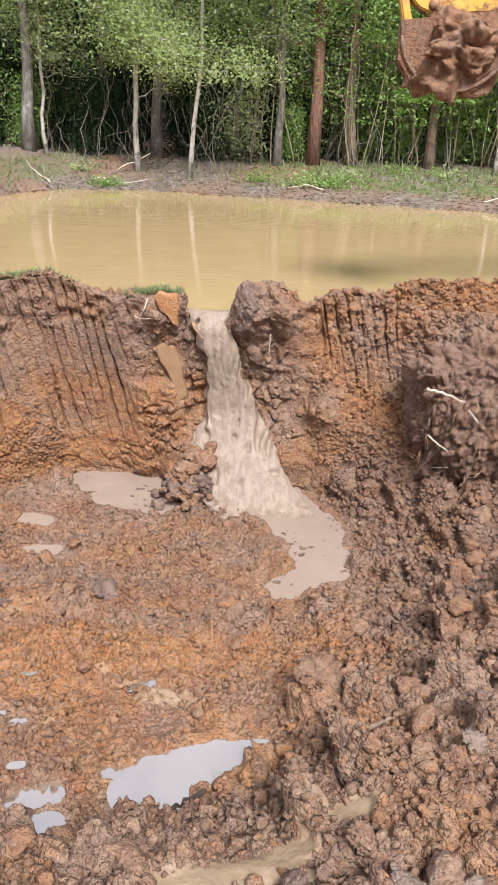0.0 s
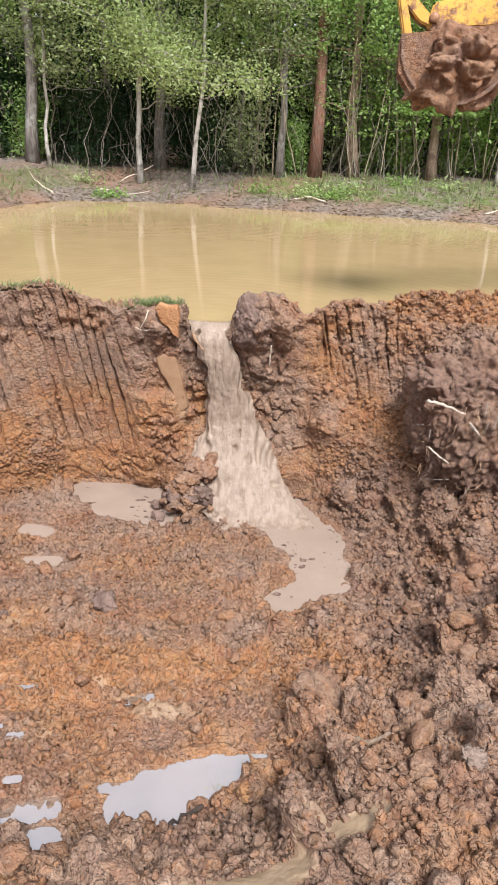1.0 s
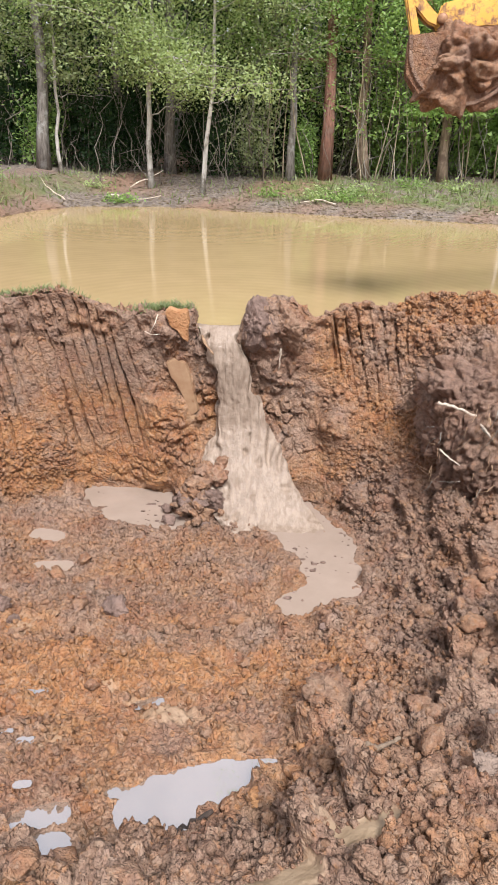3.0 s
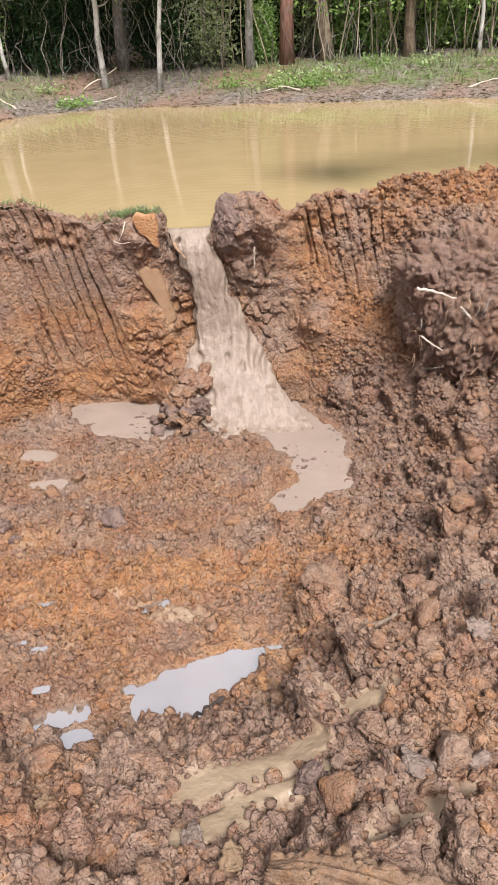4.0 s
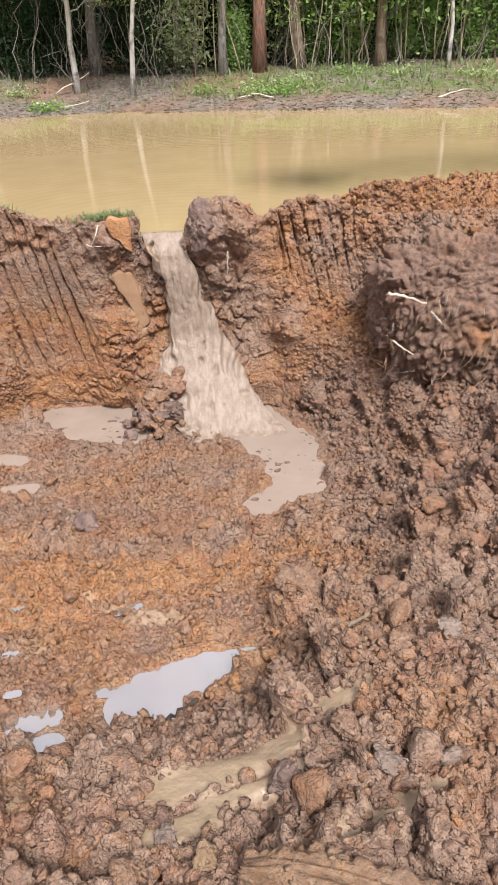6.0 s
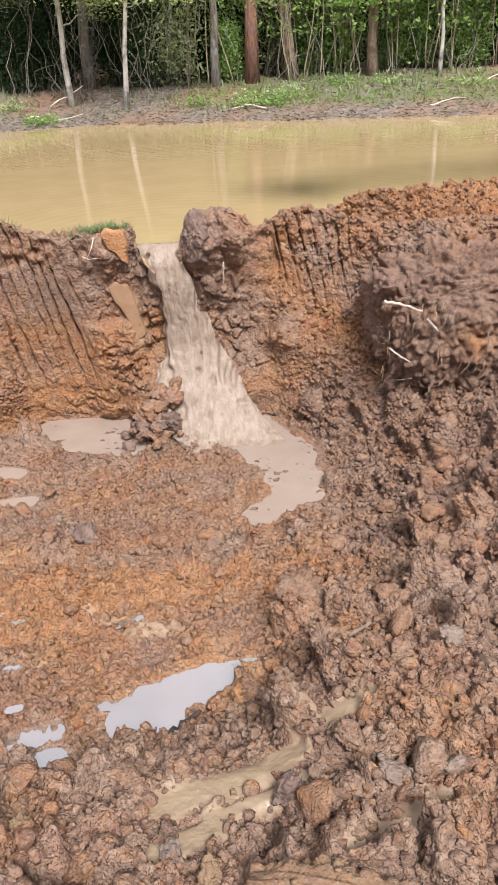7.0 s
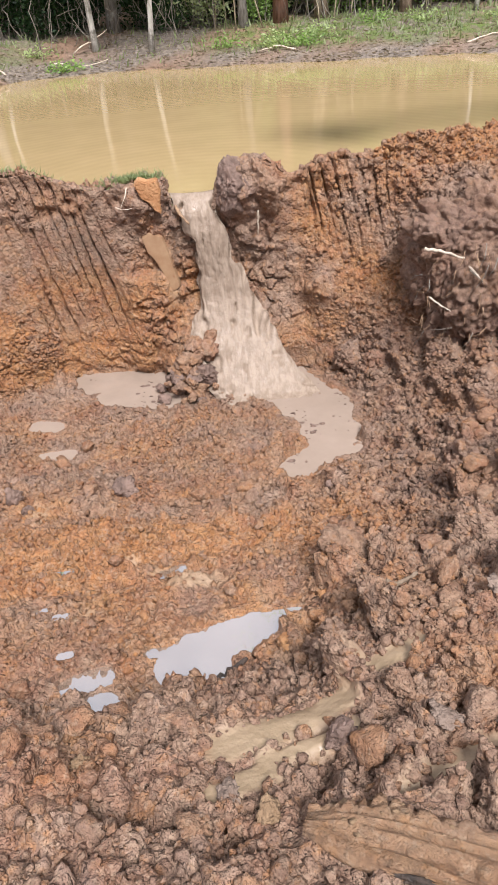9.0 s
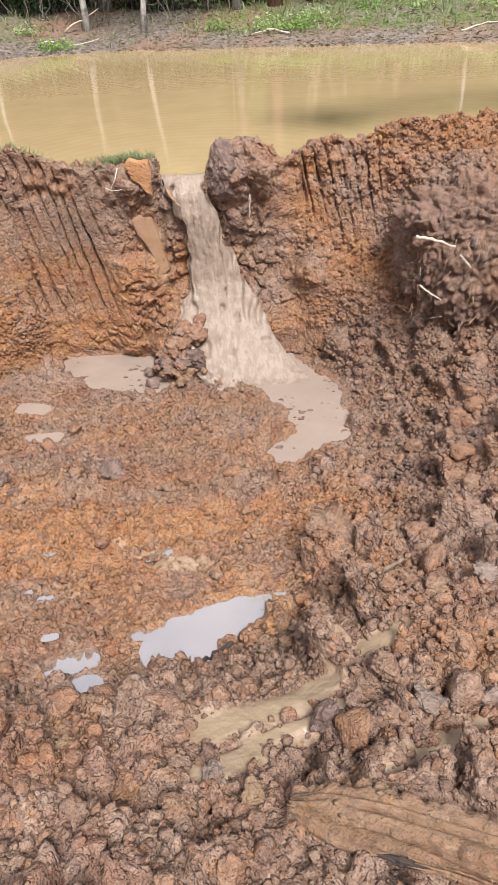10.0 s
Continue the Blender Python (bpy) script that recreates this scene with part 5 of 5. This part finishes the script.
soil_pieces("clay_clumps", "broken clumps of brown clay heaped in the pit", clump_shapes(), 2900, 0.013, 0.052, 2.2,
            lambda x, y, z: 0.30 + 1.1 * sstep(0.05, 0.6, x) * sstep(4.2, 3.2, y) + 0.45 * sstep(1.5, 1.1, y) + 0.5 * np.exp(-((x + 0.35) / 0.3) ** 2 - ((y - 4.5) / 0.25) ** 2), True)
soil_pieces("soil_crumbs", "crumbs of torn brown clay all over the pit", crumb_shapes(), 46000, 0.005, 0.027, 2.2,
            lambda x, y, z: (0.7 + 0.7 * sstep(-0.2, 0.7, x) + 0.7 * sstep(1.8, 1.2, y) + 0.5 * (y > 3.3)) * np.where((z > -0.95) & (y > 4.0), np.where((x < -0.75) | ((x > 0.35) & (x < 1.1) & (z > -0.5)), 0.12, 0.4), 1) * np.clip(0.3 + 0.3 * y, 0.5, 1.6), True)


def pool_flecks():
    """Flecks and lumps of mud in the silty water."""
    shapes, pieces = clump_shapes(), []
    while len(pieces) < 110:
        x, y = float(RNG.uniform(-1.3, 0.8)), float(RNG.uniform(3.5, 5.0))
        if pool_mask(x, y) < 0.6 or vnoise(np.array([[x, y, 0.0]]), 0.25, 12)[0] < -0.1:
            continue
        v, f = shapes[len(pieces) % len(shapes)]
        s = 0.005 + 0.02 * RNG.random() ** 3
        pieces.append((v * s * np.array([1.5, 1.0, 0.8]) + np.array([x, y, POOL_Z + 0.15 * s]), f))
    v, f = joined(pieces)
    tagged(part("mud_flecks", array_mesh("mud_flecks", v, f), DARK_CLAY), "flecks of dark mud in the silty water", "mud", kind="stuff")


pool_flecks()


def bank_block(x, y, z, seed, size, material, label):
    """A torn block of clay standing in the rim."""
    ob = tagged(part("clay_block", lump_mesh("clay_block", seed, 6, 0.55, (1, 1, 1)), material), label, "clay block")
    ob.matrix_basis = Matrix.LocRotScale((x, y, z), Euler((0.1, -0.15, 0.3)), size)


bank_block(0.03, 4.96, 0.035, 83, (0.20, 0.17, 0.23), DARK_CLAY, "dark torn block of clay beside the notch")
bank_block(0.22, 4.96, 0.03, 85, (0.17, 0.17, 0.20), CLOD, "brown torn block of clay in the rim")


def clay_slab(x, z, pts, thick, material, label):
    """A slab of smooth cut clay on the bank's face, with an uneven outline given in x and z about its middle."""
    bm = bmesh.new()
    back = [bm.verts.new((a, thick, b)) for a, b in pts]
    front = [bm.verts.new((a * 0.94, 0, b * 0.95)) for a, b in pts]
    bm.faces.new(front)
    bm.faces.new(back[::-1])
    for i in range(len(pts)):
        j = (i + 1) % len(pts)
        bm.faces.new((front[i], back[i], back[j], front[j]))
    bmesh.ops.recalc_face_normals(bm, faces=bm.faces)
    bmesh.ops.bevel(bm, geom=bm.edges[:], offset=0.006, segments=2, affect="EDGES")
    ob = tagged(part("clay_slab", bm, material), label, "clay slab")
    ob.matrix_basis = pose(x, face_y(x, z) - 0.012, z, 6, 0, float(RNG.normal() * 4))


clay_slab(-0.565, 0.03, ((-0.085, 0.09), (-0.05, 0.125), (0.01, 0.10), (0.075, 0.11), (0.09, 0.02), (0.075, -0.06), (0.08, -0.13), (0.035, -0.10), (0.0, -0.04), (-0.05, -0.01)), 0.07, OCHRE, "bright orange broken slab of clay under the rim")

SMOOTH_CLAY = plain("smooth_tan_clay", (0.27, 0.15, 0.08), (0.35, 0.22, 0.125), 0.5, 0, 9, 0.25)
clay_slab(-0.55, -0.47, ((-0.12, 0.20), (-0.05, 0.235), (0.03, 0.21), (0.06, 0.10), (0.085, -0.02), (0.12, -0.2), (0.07, -0.245), (0.03, -0.2), (0.0, -0.08), (-0.05, 0.03), (-0.09, 0.08)), 0.06, SMOOTH_CLAY, "smooth tan face of cut clay beside the spill")


def root(name, pts, radius, material, label, category):
    line = np.array(pts, float)
    t = np.linspace(0, len(line) - 1, 12)
    k = np.arange(len(line))
    line = np.stack([np.interp(t, k, line[:, i]) for i in range(3)], 1)
    line = line + RNG.normal(size=(12, 3)) * radius * 0.25
    r = radius * (1 - 0.45 * np.linspace(0, 1, 12)) * (1 + 0.15 * RNG.normal(size=12))
    return tagged(rod(name, line, np.abs(r), material, None, 8), label, category)


def on_face(x, z, out=0.01):
    y = min(face_y(x + a, z + b) for a in (-0.05, 0, 0.05) for b in (-0.05, 0, 0.05))
    return (x, y - out, z)


root("root", [on_face(1.12, -0.20, 0.03), on_face(1.19, -0.21, 0.04), on_face(1.32, -0.23, 0.01)], 0.012, ROOT, "thick bleached root sticking out of the mound", "root")
root("root", [on_face(1.34, -0.27), on_face(1.39, -0.32), on_face(1.44, -0.38)], 0.006, ROOT, "thin pale root on the dark mound", "root")
root("root", [on_face(1.16, -0.50, 0.03), on_face(1.21, -0.53, 0.03), on_face(1.27, -0.56)], 0.006, ROOT, "thin pale root on the dark mound", "root")
root("root", [on_face(0.17, -0.12, 0.03), on_face(0.165, -0.2, 0.035), on_face(0.16, -0.30, 0.03)], 0.008, ROOT, "pale root hanging beside the notch", "root")
root("root", [(-0.40, 4.93, -0.06), (-0.36, 4.88, -0.12), (-0.31, 4.86, -0.17)], 0.012, DEADWOOD, "dark stick jammed in the notch", "stick")
root("root", [on_face(-0.70, 0.1), on_face(-0.72, 0.04), on_face(-0.76, -0.03)], 0.004, ROOT, "thin root hanging from the rim", "root")
root("root", [on_face(-0.8, -0.03), on_face(-0.75, -0.04), on_face(-0.68, -0.03)], 0.004, ROOT, "thin root hanging from the rim", "root")
for i in range(46):
    x, z = float(RNG.uniform(1.12, 1.75)), float(RNG.uniform(-0.8, -0.15))
    dx, dz = float(-0.03 + RNG.normal() * 0.04), float(-0.06 - 0.10 * RNG.random())
    root("rootlet", [on_face(x, z, 0.015), on_face(x + dx / 2, z + dz / 2, 0.035), on_face(x + dx, z + dz, 0.015)], float(RNG.uniform(0.0025, 0.0045)), DEADWOOD if i % 3 else TWIGBARK, "fine root fibre hanging on the mound", "rootlet")


def ground_line(pts, up):
    return [(x, y, ground_at(x, y) + up) for x, y in pts]


root("stick", ground_line([(0.43, 1.67), (0.48, 1.68), (0.55, 1.73)], 0.075), 0.011, BARK_TAN, "short pale stick lying on the clods", "stick")
root("stick", ground_line([(-0.25, 1.635), (-0.18, 1.655), (-0.09, 1.685)], 0.03), 0.015, WET_WOOD_SPLIT_SHADE, "wet dark stick at the puddle's edge", "stick")
root("stick", ground_line([(-0.72, 4.36), (-0.64, 4.44), (-0.55, 4.48)], 0.02), 0.006, DEADWOOD, "thin bent twig at the pool's edge", "stick")



def build_log():
    thing = new("log")
    a, b = np.array([0.05, 0.73, 0.0]), np.array([1.0, 0.36, 0.0])
    a[2], b[2] = ground_at(a[0], a[1]) + 0.012, ground_at(b[0], b[1]) + 0.005
    thing.location = a
    n, sides = 130, 64
    t = np.linspace(0, 1, n)
    line = (b - a) * t[:, None] + np.array([0, 0, 1]) * (0.02 * np.sin(t * 5))[:, None]
    v, f = tube(line, 0.066 * (0.5 + 0.5 * sstep(0, 0.14, t)), sides)
    ang = np.tile(np.linspace(0, 2 * math.pi, sides, endpoint=False), n)
    along = np.repeat(t, sides)
    mid = np.repeat(line, sides, 0)
    d = v[:n * sides] - mid
    q = np.stack([np.cos(ang) * 0.3, np.sin(ang) * 0.3, along * 0.35], 1)
    grain = vnoise(np.stack([q[:, 0], q[:, 1], along * 0.06], 1), 0.05, 3) * 0.10 + vnoise(np.stack([q[:, 0], q[:, 1], along * 0.1], 1), 0.02, 9) * 0.06 + fbm(q, 0.16, 4, 4) * 0.4
    grain = grain - 0.5 * sstep(0.07, 0.0, along + 0.05 * vnoise(q * 3, 0.1, 6)) * sstep(-0.4, 0.4, vnoise(q, 0.12, 7))
    crack = -0.5 * np.exp(-((ang - 1.9 - 0.5 * along) / 0.10) ** 2) - 0.25 * np.exp(-((ang - 3.2 + 0.3 * along) / 0.08) ** 2)
    for k in range(9):
        a0, s0, s1 = RNG.uniform(0, 6.28), RNG.uniform(0.1, 0.8), RNG.uniform(0.08, 0.2)
        crack = crack - 0.3 * np.exp(-((((ang - a0 - 0.6 * (along - s0)) + math.pi) % (2 * math.pi) - math.pi) / 0.11) ** 2 - ((along - s0) / s1) ** 4)
    v[:n * sides] = mid + d * (1 + grain + crack + 0.45 * shards(v[:n * sides] + 3.0, 0.045, 5)[0] * sstep(-0.1, 0.3, fbm(q, 0.3, 8, 2)))[:, None]
    part("trunk", tri_clean("trunk", v, f), LOGWOOD, thing)
    shapes, cake = crumb_shapes(), []
    for k in range(520):
        w = v[int(RNG.integers(sides * 4, n * sides))]
        if w[2] < 0.0 or vnoise(w[None], 0.09, 31)[0] < -0.1:
            continue
        cv, cf = shapes[k % len(shapes)]
        cake.append((cv * (0.003 + 0.009 * RNG.random() ** 2.5) + w, cf))
    cv, cf = joined(cake)
    tagged(part("mud_cake", array_mesh("mud_cake", cv, cf), OCHRE_BROWN, thing, "ochre mud stuck on the bark"), kind="stuff")
    # black rods on the bark: shade of open splits given as colour
    for s0, s1, a0 in ((0.10, 0.42, -0.25), (0.16, 0.36, -0.05), (0.40, 0.75, -0.1)):
        t0 = np.linspace(s0, s1, 14)
        wob = 0.06 * vnoise(np.stack([t0, t0 * 0, t0 * 0 + a0], 1), 0.04, 5)
        r = 0.066 * (1 + 0.04 * np.sin(9 * t0))
        pts = (b - a) * t0[:, None] + np.stack([-0.36 * r * np.cos(a0 + wob), -0.93 * r * np.cos(a0 + wob), r * np.sin(a0 + wob) + 0.02 * np.sin(t0 * 5)], 1)
        rod("split", pts, 0.007 * np.sin(np.linspace(0.15, 3.0, 14)) * (1 + 0.4 * np.sin(31 * t0)), WET_WOOD_SPLIT_SHADE, thing, 6, "black rod that colours in the shade of a split")
    for k in range(9):
        t0 = np.linspace(0.08 + 0.07 * k, 0.3 + 0.07 * k, 10)
        a0 = -0.45 + 0.16 * k
        wob = 0.12 * vnoise(np.stack([t0, t0 * 0, t0 * 0 + k], 1), 0.05, 6)
        pts = (b - a) * t0[:, None] + np.stack([-0.36 * 0.07 * np.cos(a0 + wob), -0.93 * 0.07 * np.cos(a0 + wob), 0.07 * np.sin(a0 + wob) + 0.02 * np.sin(t0 * 5)], 1)
        rod("bark_strip", pts, 0.0045 * np.sin(np.linspace(0.2, 2.9, 10)), LOGWOOD, thing, 6)
    tagged(thing, "half-buried rotten log with split muddy bark", "log")


build_log()


# ---------------------------------------------------------------- excavator arm, swung aside and raised
def plate(points, width, bevel=0.012):
    """A side profile in x and z, given a width along y."""
    bm = bmesh.new()
    a = [bm.verts.new((x, -width / 2, z)) for x, z in points]
    b = [bm.verts.new((x, width / 2, z)) for x, z in points]
    bm.faces.new(a)
    bm.faces.new(b[::-1])
    for i in range(len(points)):
        j = (i + 1) % len(points)
        bm.faces.new((a[j], a[i], b[i], b[j]))
    bmesh.ops.recalc_face_normals(bm, faces=bm.faces)
    bmesh.ops.bevel(bm, geom=bm.edges[:], offset=bevel, segments=2, affect="EDGES")
    return bm


def pin(parent, x, z, radius, length):
    rod("pin", [(x, -length / 2, z), (x, -length / 2 + 0.01, z), (x, length / 2, z)], [radius * 0.8, radius, radius], RUST, parent, 14)


def build_arm():
    arm = new("excavator_arm")
    stick = part("dipper_stick", plate(((-0.06, -0.10), (0.35, -0.13), (0.95, -0.12), (1.12, -0.10), (1.14, 0.10), (1.02, 0.24), (0.9, 0.25), (0.82, 0.16), (0.3, 0.08), (0.0, 0.05)), 0.17), YELLOW, arm, "rust-scraped yellow steel stick")
    pin(stick, 0.0, -0.04, 0.035, 0.24)
    pin(stick, 0.92, 0.17, 0.04, 0.24)
    pin(stick, 0.42, -0.14, 0.025, 0.22)
    part("slide_rail", plate(((0.98, -0.10), (2.1, 0.02), (2.1, 0.22), (1.06, 0.12)), 0.13, 0.006), BLACK, arm, "greasy black extending rail")
    part("outer_stick", plate(((1.95, 0.0), (2.3, -0.06), (3.4, 0.15), (3.4, 0.5), (2.6, 0.42), (2.0, 0.27), (1.9, 0.14)), 0.2), YELLOW, arm, "scratched yellow casting")
    part("guard", plate(((1.25, 0.15), (1.95, 0.28), (1.95, 0.33), (1.35, 0.3), (1.2, 0.25)), 0.1, 0.008), YELLOW, arm)
    pin(arm, 2.03, 0.13, 0.05, 0.26)
    cyl = rod("cylinder", [(0.28, 0, 0.15), (0.3, 0, 0.153), (0.6, 0, 0.19), (0.84, 0, 0.225), (0.87, 0, 0.23)], [0.035, 0.048, 0.048, 0.048, 0.03], RUST, arm, 16, "rusty hydraulic cylinder")
    rod("piston_rod", [(-0.17, 0, 0.10), (0.1, 0, 0.128), (0.3, 0, 0.152)], [0.02, 0.02, 0.02], CHROME, cyl, 12, "bare steel piston rod")
    part("link", plate(((-0.24, 0.13), (-0.15, 0.14), (-0.02, -0.02), (-0.03, -0.09), (-0.1, -0.05), (-0.2, 0.08)), 0.2), YELLOW, arm, "muddy yellow bucket link")
    part("link", plate(((-0.23, 0.12), (-0.18, 0.13), (-0.14, -0.14), (-0.2, -0.15)), 0.24), YELLOW, arm, "muddy yellow bucket link")
    # bucket: a scoop hanging under the stick, open towards the machine
    bucket = new("bucket")
    bucket.parent = arm
    ring = [(-0.22, -0.12)] + [(0.13 - 0.36 * math.cos(a), -0.22 - 0.36 * math.sin(a)) for a in np.linspace(0.1, 2.6, 12)]
    inner = [(0.13 - 0.335 * math.cos(a), -0.22 - 0.335 * math.sin(a)) for a in np.linspace(2.6, 0.1, 12)] + [(-0.195, -0.12)]
    part("shell", plate(ring + inner, 0.56, 0.004), CLOD, bucket, "worn mud-caked bucket shell")
    for side in (-0.25, 0.25):
        bm = plate([(-0.22, -0.12), (-0.25, -0.34), (-0.17, -0.48), (0.02, -0.56), (0.22, -0.55), (0.43, -0.42), (0.47, -0.28), (0.40, -0.14)], 0.02, 0.003)
        bmesh.ops.translate(bm, verts=bm.verts, vec=(0, side, 0))
        part("side_plate", bm, CLOD, bucket, "mud-caked side plate")
    for k in range(5):
        bm = plate(((0.42, -0.42), (0.47, -0.40), (0.52, -0.30), (0.5, -0.29), (0.43, -0.37)), 0.05, 0.004)
        bmesh.ops.translate(bm, verts=bm.verts, vec=(0, -0.22 + 0.11 * k, 0))
        part("tooth", bm, STEEL, bucket)
    # hoses looping over the joint
    for k in range(4):
        y = -0.06 + 0.04 * k
        pts = [(1.35 + 0.05 * k, y, 0.26), (1.48 + 0.05 * k, y, 0.5 + 0.03 * k), (1.72 + 0.03 * k, y, 0.78 + 0.03 * k), (2.1, y, 0.82 + 0.02 * k), (2.5, y, 0.62 - 0.02 * k), (2.8, y, 0.45)]
        pts = np.array(pts)
        s = np.linspace(0, 5, 40)
        line = np.stack([np.interp(s, np.arange(6), pts[:, i]) for i in range(3)], 1)
        for _ in range(12):
            line[1:-1] = (line[:-2] + 2 * line[1:-1] + line[2:]) / 4
        rod("hose", line, np.full(40, 0.016), RUBBER, arm, 8, "black hydraulic hose")
    rod("hose_clamp", [(1.66, -0.1, 0.79), (1.7, 0.0, 0.8), (1.7, 0.1, 0.8)], [0.03, 0.035, 0.03], RUBBER, arm, 10)
    rod("steel_line", [(0.1, 0.07, 0.16), (0.9, 0.07, 0.28), (1.35, 0.06, 0.26)], [0.012] * 3, RUBBER, arm, 8)
    # boom and post that carry it, beyond the right-hand bank
    part("boom", plate(((3.2, 0.15), (3.5, 0.1), (5.6, -0.9), (5.9, -1.6), (6.1, -1.55), (5.9, -0.7), (3.6, 0.52), (3.3, 0.5)), 0.26), YELLOW, arm)
    part("swing_post", plate(((5.75, -3.4), (6.25, -3.4), (6.2, -1.4), (5.8, -1.4)), 0.4), YELLOW, arm)
    arm.matrix_basis = ARM_POSE
    tagged(arm, "worn yellow excavator arm with a mud-filled bucket", "excavator")
    load = tagged(part("mud_load", lump_mesh("mud_load", 71, 6, 0.6, (1.0, 0.95, 0.78)), CLOD), "heap of wet clay filling the bucket", "mud")
    load.matrix_basis = ARM_POSE @ Matrix.LocRotScale((0.13, -0.04, -0.32), Euler((0.0, 0.1, 0.1)), (0.52, 0.58, 0.45))


ARM_POSE = pose(1.15, 5.4, 2.03, 0, -8, -8)
build_arm()
